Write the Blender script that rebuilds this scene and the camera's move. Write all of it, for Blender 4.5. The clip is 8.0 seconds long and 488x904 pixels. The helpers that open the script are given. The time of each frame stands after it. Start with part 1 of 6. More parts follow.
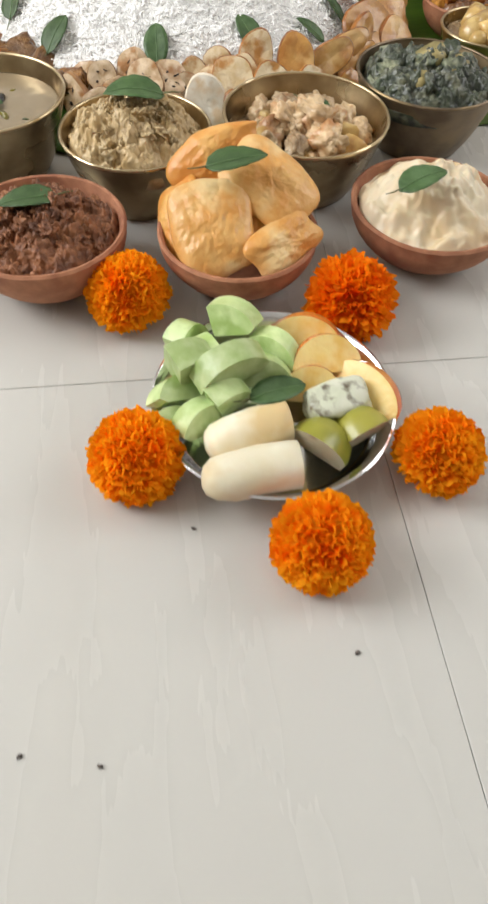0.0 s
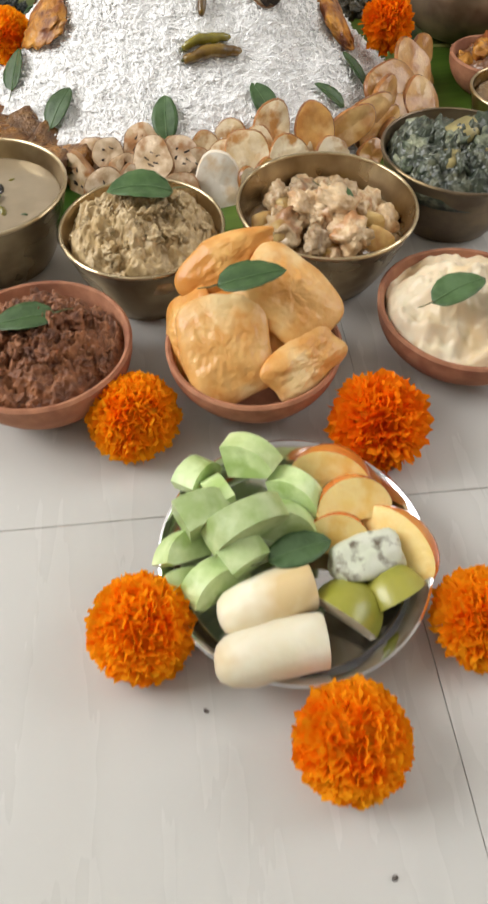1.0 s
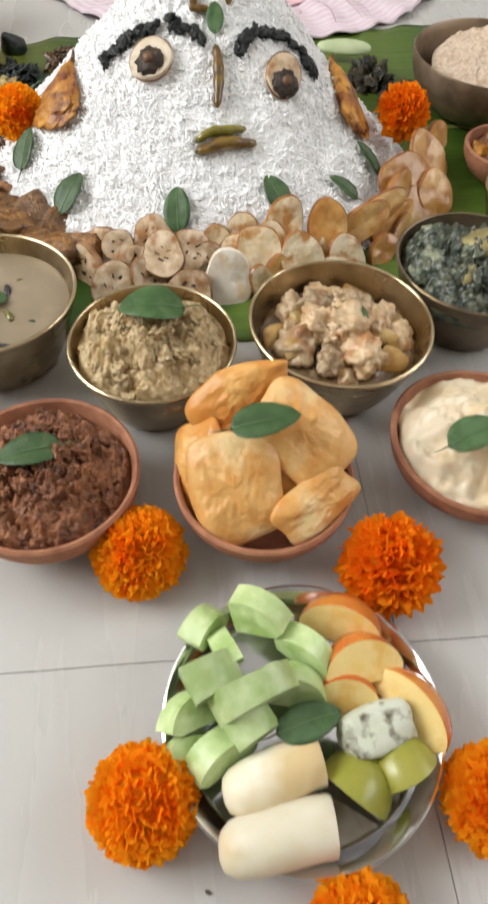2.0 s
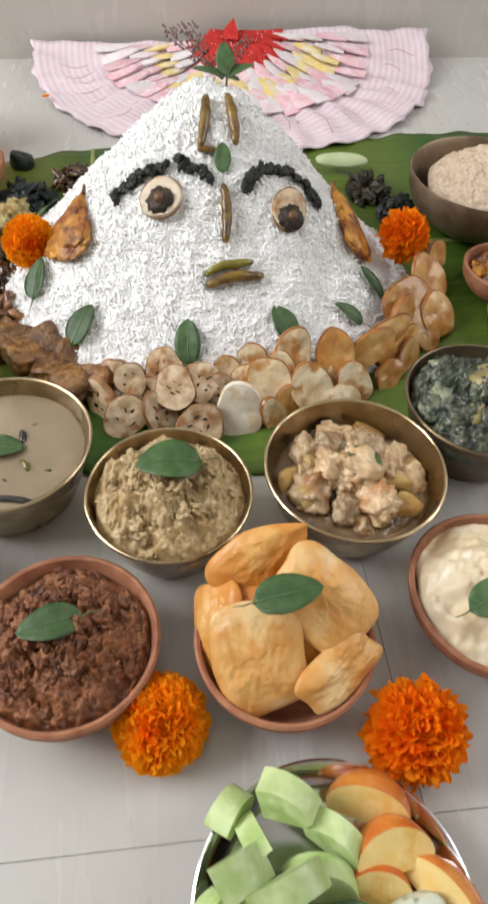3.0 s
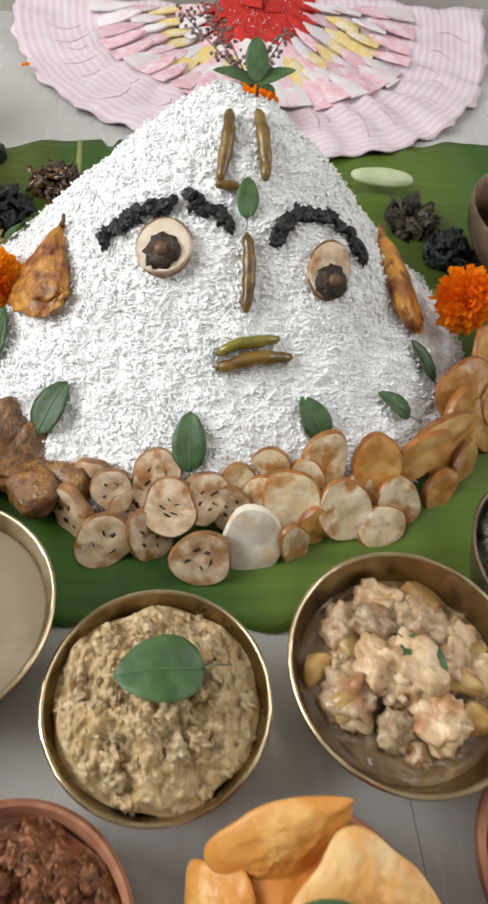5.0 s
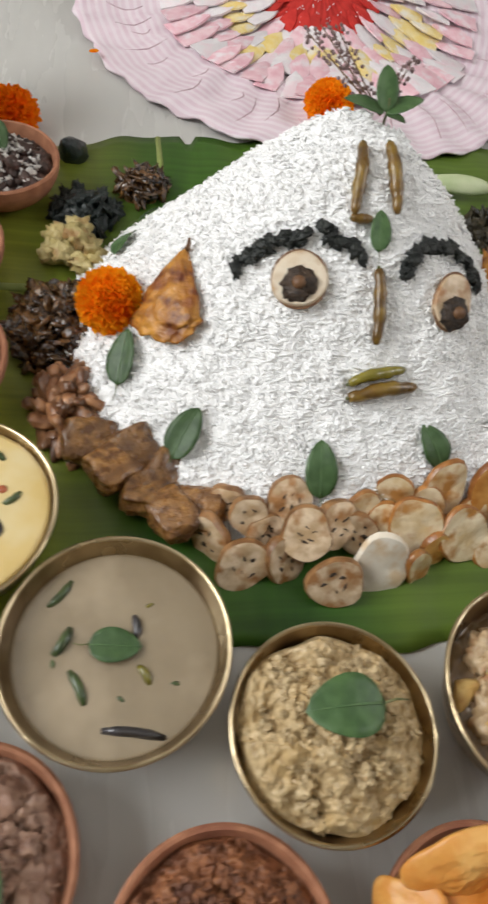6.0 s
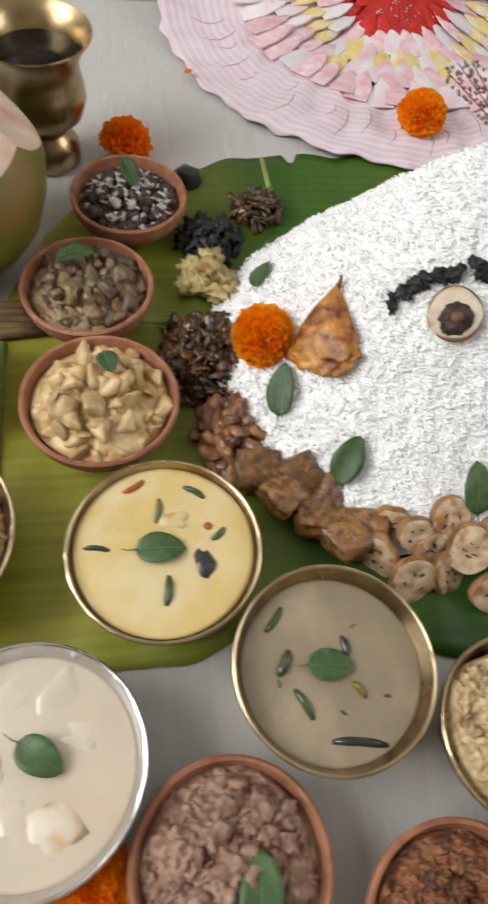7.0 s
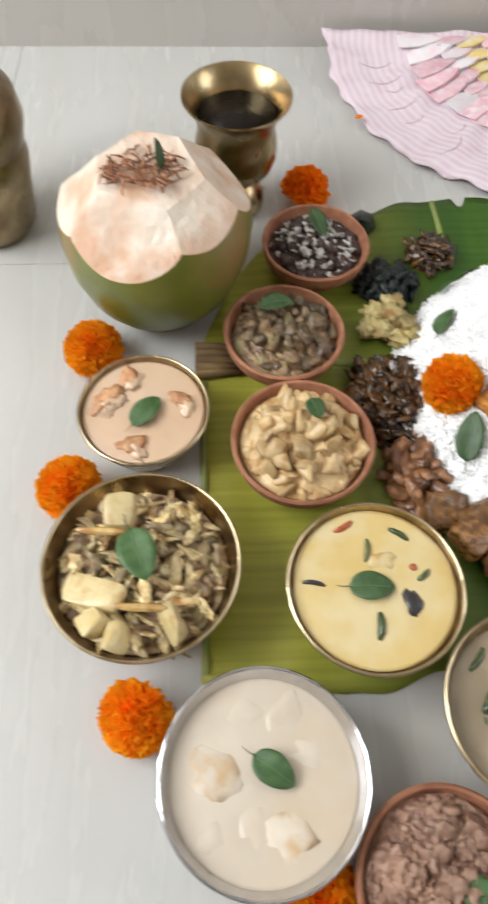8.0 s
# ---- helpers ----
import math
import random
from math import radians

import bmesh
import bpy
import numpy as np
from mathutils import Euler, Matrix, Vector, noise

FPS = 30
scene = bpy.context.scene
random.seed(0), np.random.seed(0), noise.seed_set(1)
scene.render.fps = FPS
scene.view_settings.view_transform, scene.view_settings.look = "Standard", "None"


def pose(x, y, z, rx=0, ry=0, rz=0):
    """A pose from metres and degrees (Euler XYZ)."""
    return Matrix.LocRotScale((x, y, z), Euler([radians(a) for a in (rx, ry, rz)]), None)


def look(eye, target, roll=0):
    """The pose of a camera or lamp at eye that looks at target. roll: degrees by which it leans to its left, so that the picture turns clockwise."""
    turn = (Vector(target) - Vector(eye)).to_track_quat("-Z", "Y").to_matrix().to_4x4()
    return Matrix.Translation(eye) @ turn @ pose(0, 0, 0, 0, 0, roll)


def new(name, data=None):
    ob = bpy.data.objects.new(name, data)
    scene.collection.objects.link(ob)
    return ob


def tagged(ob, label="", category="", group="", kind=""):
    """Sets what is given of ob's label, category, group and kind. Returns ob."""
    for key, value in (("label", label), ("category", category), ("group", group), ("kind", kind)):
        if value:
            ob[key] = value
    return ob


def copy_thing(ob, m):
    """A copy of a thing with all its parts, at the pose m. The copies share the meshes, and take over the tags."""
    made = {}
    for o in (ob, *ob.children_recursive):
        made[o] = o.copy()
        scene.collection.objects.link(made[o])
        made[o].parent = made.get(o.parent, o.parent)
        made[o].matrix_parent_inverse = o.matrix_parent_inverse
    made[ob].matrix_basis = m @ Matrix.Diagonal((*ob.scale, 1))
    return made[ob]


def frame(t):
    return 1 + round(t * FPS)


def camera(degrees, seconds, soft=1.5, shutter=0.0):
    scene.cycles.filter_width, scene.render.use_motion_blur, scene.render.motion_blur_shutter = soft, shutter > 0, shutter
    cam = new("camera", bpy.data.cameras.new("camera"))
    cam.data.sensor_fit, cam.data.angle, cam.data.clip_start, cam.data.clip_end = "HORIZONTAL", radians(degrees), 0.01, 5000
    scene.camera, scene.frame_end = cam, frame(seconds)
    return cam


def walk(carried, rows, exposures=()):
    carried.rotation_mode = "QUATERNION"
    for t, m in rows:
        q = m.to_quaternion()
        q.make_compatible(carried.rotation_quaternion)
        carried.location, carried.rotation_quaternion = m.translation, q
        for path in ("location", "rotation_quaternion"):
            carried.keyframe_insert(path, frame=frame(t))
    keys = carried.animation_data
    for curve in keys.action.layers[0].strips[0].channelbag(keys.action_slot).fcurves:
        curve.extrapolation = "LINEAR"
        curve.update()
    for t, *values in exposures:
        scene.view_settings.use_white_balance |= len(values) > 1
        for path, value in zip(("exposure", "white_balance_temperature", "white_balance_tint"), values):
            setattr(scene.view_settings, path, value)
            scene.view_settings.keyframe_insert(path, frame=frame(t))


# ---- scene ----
cam = camera(40.0, 8.0, soft=2.5, shutter=0.5)
PATH = [
    (0, (-0.005, 0.108, 0.437), (0.182, 1.255, -1.191), 3.1),
    (0.5, (-0.002, 0.169, 0.442), (0.156, 1.315, -1.19), 1.6),
    (1, (0.009, 0.229, 0.456), (0.145, 1.391, -1.166), 0.6),
    (1.2, (0.013, 0.25, 0.457), (0.149, 1.411, -1.166), 0.5),
    (2.3, (0.001, 0.35, 0.528), (0.184, 1.535, -1.073), 4.6),
    (2.5, (0.004, 0.367, 0.537), (0.205, 1.573, -1.046), 4.6),
    (3, (-0.014, 0.402, 0.569), (0.179, 1.669, -0.966), 3.2),
    (3.5, (-0.014, 0.433, 0.578), (0.171, 1.744, -0.921), 3.0),
    (4, (-0.003, 0.508, 0.566), (0.191, 1.826, -0.926), 3.1),
    (4.2, (-0.006, 0.53, 0.563), (0.214, 1.82, -0.95), 4.5),
    (5.3, (-0.043, 0.669, 0.529), (0.213, 1.787, -1.109), 10.5),
    (5.5, (-0.071, 0.678, 0.544), (0.206, 1.773, -1.107), 11.6),
    (6, (-0.165, 0.693, 0.575), (0.155, 1.732, -1.103), 14.0),
    (6.5, (-0.24, 0.711, 0.606), (0.065, 1.688, -1.113), 11.9),
    (7, (-0.324, 0.734, 0.632), (-0.028, 1.691, -1.099), 11.5),
    (7.5, (-0.403, 0.746, 0.654), (-0.166, 1.702, -1.087), 10.6),
    (8, (-0.456, 0.754, 0.694), (-0.383, 1.729, -1.05), 2.6),
]
walk(cam, [(t, look(eye, target, roll)) for t, eye, target, roll in PATH],
     [(0.0, 0.1, 6800, 10), (1.2, 0.04, 6850, 11), (2.5, 0.0, 6550, 10), (3.2, -0.09, 6700, 11), (4.2, -0.10, 6600, 10), (5.5, -0.20, 6550, 10),
      (6.0, -0.32, 6650, 10), (6.5, -0.42, 6700, 12), (7.0, -0.35, 6700, 11), (7.5, -0.26, 6650, 11), (8.0, -0.13, 6500, 10)])


WINDOW_W = 80.0

# ---- exposure, world, light ----
world = bpy.data.worlds.new("world")
scene.world = world
world.use_nodes = True
wn = world.node_tree.nodes
sky = wn.new("ShaderNodeTexSky")
sky.sky_type = "NISHITA"
sky.sun_disc = False
sky.sun_elevation, sky.sun_rotation = radians(40), radians(250)
world.node_tree.links.new(sky.outputs[0], wn["Background"].inputs[0])
wn["Background"].inputs[1].default_value = 0.1


def area_lamp(name, place, target, sx, sy, power, colour):
    data = bpy.data.lights.new(name, "AREA")
    data.shape, data.size, data.size_y, data.energy, data.color = "RECTANGLE", sx, sy, power, colour
    ob = new(name, data)
    ob.matrix_world = look(place, target)
    return ob


# daylight through the west window, and an unseen fill lamp added on the east
area_lamp("window_daylight", (-2.26, 1.00, 1.75), (0.2, 1.1, 0.1), 1.6, 1.5, WINDOW_W, (0.95, 0.98, 1.0))
area_lamp("added_fill_east", (2.26, 0.9, 1.6), (0.0, 1.0, 0.1), 1.3, 1.3, WINDOW_W * 0.3, (0.97, 0.98, 1.0))


# ---- materials ----
def node_mat(name, c1, c2, scale=60.0, rough=0.5, bump=0.2, bump_scale=200.0, metal=0.0, coat=0.0, sss=0.0,
             c3=None, patch=12.0, stretch=(1, 1, 1), vary=0.12, spec=0.5):
    """Two tones mixed by grain, a third in broad patches, relief by finer noise, a little variation by object."""
    m = bpy.data.materials.new(name)
    m.use_nodes = True
    n, l = m.node_tree.nodes, m.node_tree.links
    b = n["Principled BSDF"]
    tc, mp, info = n.new("ShaderNodeTexCoord"), n.new("ShaderNodeMapping"), n.new("ShaderNodeObjectInfo")
    l.new(tc.outputs["Object"], mp.inputs[0])
    mp.inputs["Scale"].default_value = stretch
    mul = n.new("ShaderNodeMath")
    mul.operation = "MULTIPLY"
    mul.inputs[1].default_value = 7.0
    l.new(info.outputs["Random"], mul.inputs[0])
    comb = n.new("ShaderNodeCombineXYZ")
    for i in range(3):
        l.new(mul.outputs[0], comb.inputs[i])
    l.new(comb.outputs[0], mp.inputs["Location"])
    n1, n2, n3 = (n.new("ShaderNodeTexNoise") for _ in range(3))
    for node, s, d in ((n1, scale, 4), (n2, patch, 3), (n3, bump_scale, 3)):
        node.inputs["Scale"].default_value, node.inputs["Detail"].default_value = s, d
        l.new(mp.outputs[0], node.inputs["Vector"])
    r1 = n.new("ShaderNodeValToRGB")
    r1.color_ramp.elements[0].position, r1.color_ramp.elements[1].position = 0.36, 0.64
    r1.color_ramp.elements[0].color, r1.color_ramp.elements[1].color = (*c1, 1), (*c2, 1)
    l.new(n1.outputs[0], r1.inputs[0])
    out = r1.outputs[0]
    if c3:
        r2 = n.new("ShaderNodeValToRGB")
        r2.color_ramp.elements[0].position, r2.color_ramp.elements[1].position = 0.5, 0.66
        l.new(n2.outputs[0], r2.inputs[0])
        mix = n.new("ShaderNodeMixRGB")
        mix.inputs[2].default_value = (*c3, 1)
        l.new(r2.outputs[0], mix.inputs[0])
        l.new(out, mix.inputs[1])
        out = mix.outputs[0]
    hsv = n.new("ShaderNodeHueSaturation")
    rng = n.new("ShaderNodeMapRange")
    rng.inputs[3].default_value, rng.inputs[4].default_value = 1 - vary, 1 + vary
    l.new(info.outputs["Random"], rng.inputs[0])
    l.new(rng.outputs[0], hsv.inputs["Value"])
    l.new(out, hsv.inputs["Color"])
    l.new(hsv.outputs[0], b.inputs["Base Color"])
    bp = n.new("ShaderNodeBump")
    bp.inputs["Strength"].default_value, bp.inputs["Distance"].default_value = bump, 0.003 if bump > 0.7 else 0.002
    l.new(n3.outputs[0], bp.inputs["Height"])
    l.new(bp.outputs[0], b.inputs["Normal"])
    rr = n.new("ShaderNodeMapRange")
    rr.inputs[3].default_value, rr.inputs[4].default_value = max(0.02, rough - 0.12), min(1, rough + 0.12)
    l.new(n2.outputs[0], rr.inputs[0])
    l.new(rr.outputs[0], b.inputs["Roughness"])
    b.inputs["Metallic"].default_value = metal
    b.inputs["Coat Weight"].default_value = coat
    b.inputs["Coat Roughness"].default_value = 0.12
    b.inputs["Specular IOR Level"].default_value = spec
    if sss:
        b.inputs["Subsurface Weight"].default_value = sss
        b.inputs["Subsurface Radius"].default_value = (0.006, 0.004, 0.003)
        b.inputs["Subsurface Scale"].default_value = 0.6
    return m


def marble(name, tone, vein, angle):
    """Glossy vitrified tile: cloudy off-white with long faint beige streaks."""
    m = bpy.data.materials.new(name)
    m.use_nodes = True
    n, l = m.node_tree.nodes, m.node_tree.links
    b = n["Principled BSDF"]
    geo, mp = n.new("ShaderNodeNewGeometry"), n.new("ShaderNodeMapping")
    mp.inputs["Rotation"].default_value = (0, 0, radians(angle))
    mp.inputs["Scale"].default_value = (1.5, 1.0, 0.5) if name == "wall_tile" else (3.0, 0.45, 1.0)
    l.new(geo.outputs["Position"], mp.inputs[0])
    n1, n2, n3 = (n.new("ShaderNodeTexNoise") for _ in range(3))
    for node, s, d, dist in ((n1, 1.1, 1.5, 0.35), (n2, 0.7, 2, 0.3), (n3, 9.0, 4, 0.0)):
        node.inputs["Scale"].default_value, node.inputs["Detail"].default_value = s, d
        node.inputs["Distortion"].default_value = dist
        l.new(mp.outputs[0], node.inputs["Vector"])
    r = n.new("ShaderNodeValToRGB")
    e = r.color_ramp.elements
    e[0].position, e[1].position = 0.30, 0.72
    e[0].color, e[1].color = (*tone, 1), (*tone, 1)
    mid = e.new(0.5)
    mid.color = (*vein, 1)
    l.new(n1.outputs[0], r.inputs[0])
    mix = n.new("ShaderNodeMixRGB")
    mix.blend_type = "MULTIPLY"
    mix.inputs[0].default_value = 0.18
    r2 = n.new("ShaderNodeValToRGB")
    r2.color_ramp.elements[0].color, r2.color_ramp.elements[1].color = (0.8, 0.79, 0.77, 1), (1, 1, 1, 1)
    l.new(n2.outputs[0], r2.inputs[0])
    l.new(r.outputs[0], mix.inputs[1])
    l.new(r2.outputs[0], mix.inputs[2])
    l.new(mix.outputs[0], b.inputs["Base Color"])
    rr = n.new("ShaderNodeMapRange")
    rr.inputs[3].default_value, rr.inputs[4].default_value = 0.2, 0.34
    l.new(n3.outputs[0], rr.inputs[0])
    l.new(rr.outputs[0], b.inputs["Roughness"])
    return m


M = {}
M["floor"] = marble("floor_tile", (0.572, 0.572, 0.551), (0.556, 0.548, 0.520), -8)
M["wall"] = marble("wall_tile", (0.56, 0.53, 0.49), (0.545, 0.513, 0.470), 0)
M["grout"] = node_mat("grout", (0.36, 0.34, 0.31), (0.44, 0.42, 0.39), 90, 0.9)
M["plaster"] = node_mat("plaster", (0.66, 0.62, 0.56), (0.70, 0.66, 0.60), 8, 0.9, 0.1, 60)
M["ceiling"] = node_mat("ceiling_paint", (0.82, 0.81, 0.79), (0.85, 0.84, 0.82), 8, 0.9, 0.1, 60)
M["frame"] = node_mat("window_paint", (0.55, 0.52, 0.48), (0.6, 0.57, 0.52), 20, 0.5)
M["brass"] = node_mat("brass", (0.33, 0.245, 0.14), (0.46, 0.36, 0.215), 40, 0.29, 0.06, 120, metal=1.0, c3=(0.22, 0.15, 0.08), patch=16)
M["bright_brass"] = node_mat("bright_brass", (0.32, 0.235, 0.125), (0.45, 0.35, 0.205), 30, 0.28, 0.06, 90, metal=1.0, c3=(0.27, 0.185, 0.085), patch=14)
# brass for the bowl rims, a tone paler than the bodies
M["rim_brass"] = node_mat("pale_brass_rim", (0.42, 0.33, 0.20), (0.55, 0.45, 0.29), 40, 0.3, 0.05, 120, metal=1.0)
M["old_brass"] = node_mat("tarnished_brass", (0.15, 0.11, 0.075), (0.24, 0.18, 0.12), 30, 0.42, 0.1, 120, metal=0.9, c3=(0.3, 0.22, 0.12), patch=14)
M["dark_bowl"] = node_mat("brown_bowl", (0.13, 0.085, 0.05), (0.22, 0.15, 0.095), 40, 0.42, 0.15, 120, metal=0.35, c3=(0.28, 0.2, 0.13), patch=14)
M["steel"] = node_mat("steel", (0.64, 0.64, 0.66), (0.72, 0.72, 0.74), 50, 0.13, 0.03, 150, metal=1.0)
M["clay"] = node_mat("terracotta", (0.33, 0.135, 0.07), (0.44, 0.195, 0.105), 70, 0.78, 0.25, 260, c3=(0.27, 0.10, 0.055), patch=22, vary=0.1)
M["leaf"] = node_mat("herb_leaf", (0.034, 0.080, 0.022), (0.058, 0.118, 0.036), 90, 0.48, 0.3, 200, c3=(0.075, 0.140, 0.055), patch=40, vary=0.25)
M["stalk"] = node_mat("stalk", (0.10, 0.12, 0.04), (0.16, 0.15, 0.06), 90, 0.6)
M["vein"] = node_mat("leaf_vein", (0.075, 0.15, 0.055), (0.11, 0.19, 0.075), 90, 0.5)
M["banana_leaf"] = node_mat("banana_leaf", (0.022, 0.070, 0.008), (0.048, 0.120, 0.014), 12, 0.36, 0.35, 55, c3=(0.095, 0.155, 0.022), patch=2.4, stretch=(1.0, 0.12, 1), vary=0.0, spec=0.35)
bl = M["banana_leaf"].node_tree
geo, sep, ramp, mixy = bl.nodes.new("ShaderNodeNewGeometry"), bl.nodes.new("ShaderNodeSeparateXYZ"), bl.nodes.new("ShaderNodeMapRange"), bl.nodes.new("ShaderNodeMixRGB")
bl.links.new(geo.outputs["Position"], sep.inputs[0])
bl.links.new(sep.outputs["X"], ramp.inputs[0])
ramp.inputs[1].default_value, ramp.inputs[2].default_value, ramp.inputs[3].default_value, ramp.inputs[4].default_value = -0.42, -0.15, 0.95, 0.0
mixy.inputs[2].default_value = (0.40, 0.39, 0.055, 1)
bl.links.new(ramp.outputs[0], mixy.inputs[0])
vein, veinr, veinm = bl.nodes.new("ShaderNodeTexNoise"), bl.nodes.new("ShaderNodeMapRange"), bl.nodes.new("ShaderNodeMixRGB")
vmap = bl.nodes.new("ShaderNodeMapping")
vmap.inputs["Scale"].default_value = (1.2, 60, 1)
bl.links.new(geo.outputs["Position"], vmap.inputs[0])
bl.links.new(vmap.outputs[0], vein.inputs["Vector"])
vein.inputs["Scale"].default_value = 1.6
veinr.inputs[1].default_value, veinr.inputs[2].default_value, veinr.inputs[3].default_value, veinr.inputs[4].default_value = 0.35, 0.65, 0.86, 1.12
bl.links.new(vein.outputs[0], veinr.inputs[0])
veinm.blend_type = "MULTIPLY"
veinm.inputs[0].default_value = 1.0
bsdf = bl.nodes["Principled BSDF"]
bl.links.new(bsdf.inputs["Base Color"].links[0].from_socket, mixy.inputs[1])
bl.links.new(mixy.outputs[0], veinm.inputs[1])
bl.links.new(veinr.outputs[0], veinm.inputs[2])
bl.links.new(veinm.outputs[0], bsdf.inputs["Base Color"])
M["rib"] = node_mat("leaf_rib", (0.22, 0.28, 0.07), (0.32, 0.36, 0.12), 40, 0.5)
M["rib_end"] = node_mat("dry_leaf_rib", (0.11, 0.065, 0.025), (0.24, 0.15, 0.06), 70, 0.8, 0.6, 90, stretch=(0.2, 1, 1))
M["petal"] = node_mat("marigold_petal", (1.0, 0.42, 0.012), (1.0, 0.48, 0.018), 120, 0.75, 0.2, 300, c3=(1.0, 0.30, 0.007), patch=50, vary=0.04, spec=0.15)
M["petal_red"] = node_mat("dark_marigold_petal", (1.0, 0.28, 0.007), (1.0, 0.35, 0.010), 120, 0.75, 0.2, 300, c3=(0.98, 0.22, 0.006), patch=50, vary=0.04, spec=0.15)


def translucent(m, share):
    """Thin tissue: part of the light passes through."""
    n, l = m.node_tree.nodes, m.node_tree.links
    b, out = n["Principled BSDF"], n["Material Output"]
    t, mix = n.new("ShaderNodeBsdfTranslucent"), n.new("ShaderNodeMixShader")
    l.new(b.inputs["Base Color"].links[0].from_socket, t.inputs[0])
    mix.inputs[0].default_value = share
    l.new(b.outputs[0], mix.inputs[1])
    l.new(t.outputs[0], mix.inputs[2])
    l.new(mix.outputs[0], out.inputs[0])


translucent(M["petal"], 0.58)
translucent(M["petal_red"], 0.46)
M["calyx"] = node_mat("calyx", (0.10, 0.14, 0.03), (0.16, 0.2, 0.05), 60, 0.6)
M["rice"] = node_mat("boiled_rice", (0.97, 0.97, 0.965), (0.985, 0.985, 0.98), 300, 0.75, 0.05, 500, vary=0.0, spec=0.1)
M["rice_core"] = node_mat("rice_bed", (0.97, 0.97, 0.965), (0.985, 0.985, 0.98), 200, 0.8, 0.1, 420, vary=0.0, spec=0.1)
M["chilli"] = node_mat("fried_chilli", (0.085, 0.04, 0.006), (0.19, 0.10, 0.014), 60, 0.30, 0.6, 160, coat=0.35, c3=(0.24, 0.145, 0.02), patch=45)
M["chilli_green"] = node_mat("green_fried_chilli", (0.14, 0.12, 0.012), (0.24, 0.2, 0.025), 60, 0.28, 0.4, 120, coat=0.5)
M["charred"] = node_mat("dark_fried_greens", (0.006, 0.009, 0.008), (0.018, 0.022, 0.018), 150, 0.45, 0.9, 250, coat=0.1)
M["dark_veg"] = node_mat("dark_cooked_greens", (0.004, 0.009, 0.009), (0.012, 0.022, 0.02), 120, 0.4, 0.8, 200, coat=0.2)
M["olive_fry"] = node_mat("dark_olive_fried_leaf", (0.018, 0.016, 0.008), (0.06, 0.045, 0.02), 110, 0.4, 0.8, 200, coat=0.2, vary=0.3)
M["dryfry"] = node_mat("brown_fried_slices", (0.035, 0.015, 0.006), (0.17, 0.08, 0.024), 90, 0.22, 0.7, 170, coat=0.5, c3=(0.028, 0.015, 0.009), patch=50, vary=0.4)
M["beans"] = node_mat("brown_fried_beans", (0.17, 0.07, 0.03), (0.38, 0.19, 0.09), 80, 0.32, 0.6, 170, coat=0.3, c3=(0.12, 0.048, 0.02), patch=45, vary=0.35, spec=0.4)
M["eggplant"] = node_mat("fried_eggplant", (0.13, 0.052, 0.014), (0.36, 0.175, 0.052), 110, 0.28, 0.9, 280, coat=0.45, c3=(0.11, 0.045, 0.014), patch=55, vary=0.25, spec=0.4)
M["fritter"] = node_mat("golden_fried_fritter", (0.22, 0.06, 0.010), (0.62, 0.29, 0.05), 36, 0.4, 0.9, 130, coat=0.15, c3=(0.12, 0.026, 0.009), patch=48, spec=0.35)
M["eye_flesh"] = node_mat("pale_vegetable_flesh", (0.66, 0.53, 0.38), (0.78, 0.68, 0.54), 80, 0.5, 0.3, 200, c3=(0.56, 0.38, 0.22), patch=40)
M["skin"] = node_mat("brown_vegetable_skin", (0.13, 0.06, 0.025), (0.22, 0.11, 0.05), 80, 0.5)
M["dark_seed"] = node_mat("dark_seed", (0.02, 0.012, 0.008), (0.06, 0.035, 0.02), 200, 0.5, 0.8, 300)
M["plantain"] = node_mat("fried_plantain", (0.50, 0.34, 0.19), (0.76, 0.60, 0.42), 70, 0.45, 0.5, 200, c3=(0.40, 0.19, 0.07), patch=60, vary=0.2, coat=0.1)
M["plantain_rind"] = node_mat("plantain_edge", (0.20, 0.09, 0.03), (0.42, 0.22, 0.09), 60, 0.45, 0.4, 180, vary=0.2, coat=0.1)
M["potato_fry"] = node_mat("golden_fried_potato", (0.68, 0.50, 0.27), (0.84, 0.71, 0.50), 60, 0.42, 0.6, 190, coat=0.15, c3=(0.50, 0.23, 0.06), patch=52, vary=0.16)
M["potato_edge"] = node_mat("browned_potato_edge", (0.24, 0.085, 0.018), (0.46, 0.20, 0.05), 60, 0.35, 0.5, 170, coat=0.3, vary=0.2)
M["potato_rim"] = node_mat("dark_potato_edge", (0.20, 0.065, 0.014), (0.38, 0.15, 0.035), 60, 0.35, 0.5, 170, coat=0.3, vary=0.25)
M["potato_gold"] = node_mat("golden_potato_wedge", (0.44, 0.18, 0.036), (0.64, 0.34, 0.095), 50, 0.34, 0.5, 170, coat=0.3, c3=(0.70, 0.44, 0.17), patch=30, vary=0.2)
M["white_slice"] = node_mat("pale_fried_slice", (0.70, 0.62, 0.50), (0.80, 0.74, 0.64), 60, 0.5, 0.4, 160, c3=(0.66, 0.50, 0.32), patch=50)
M["cauli"] = node_mat("fried_cauliflower", (0.42, 0.33, 0.12), (0.6, 0.5, 0.24), 60, 0.5, 0.8, 200, c3=(0.36, 0.2, 0.07), patch=40)
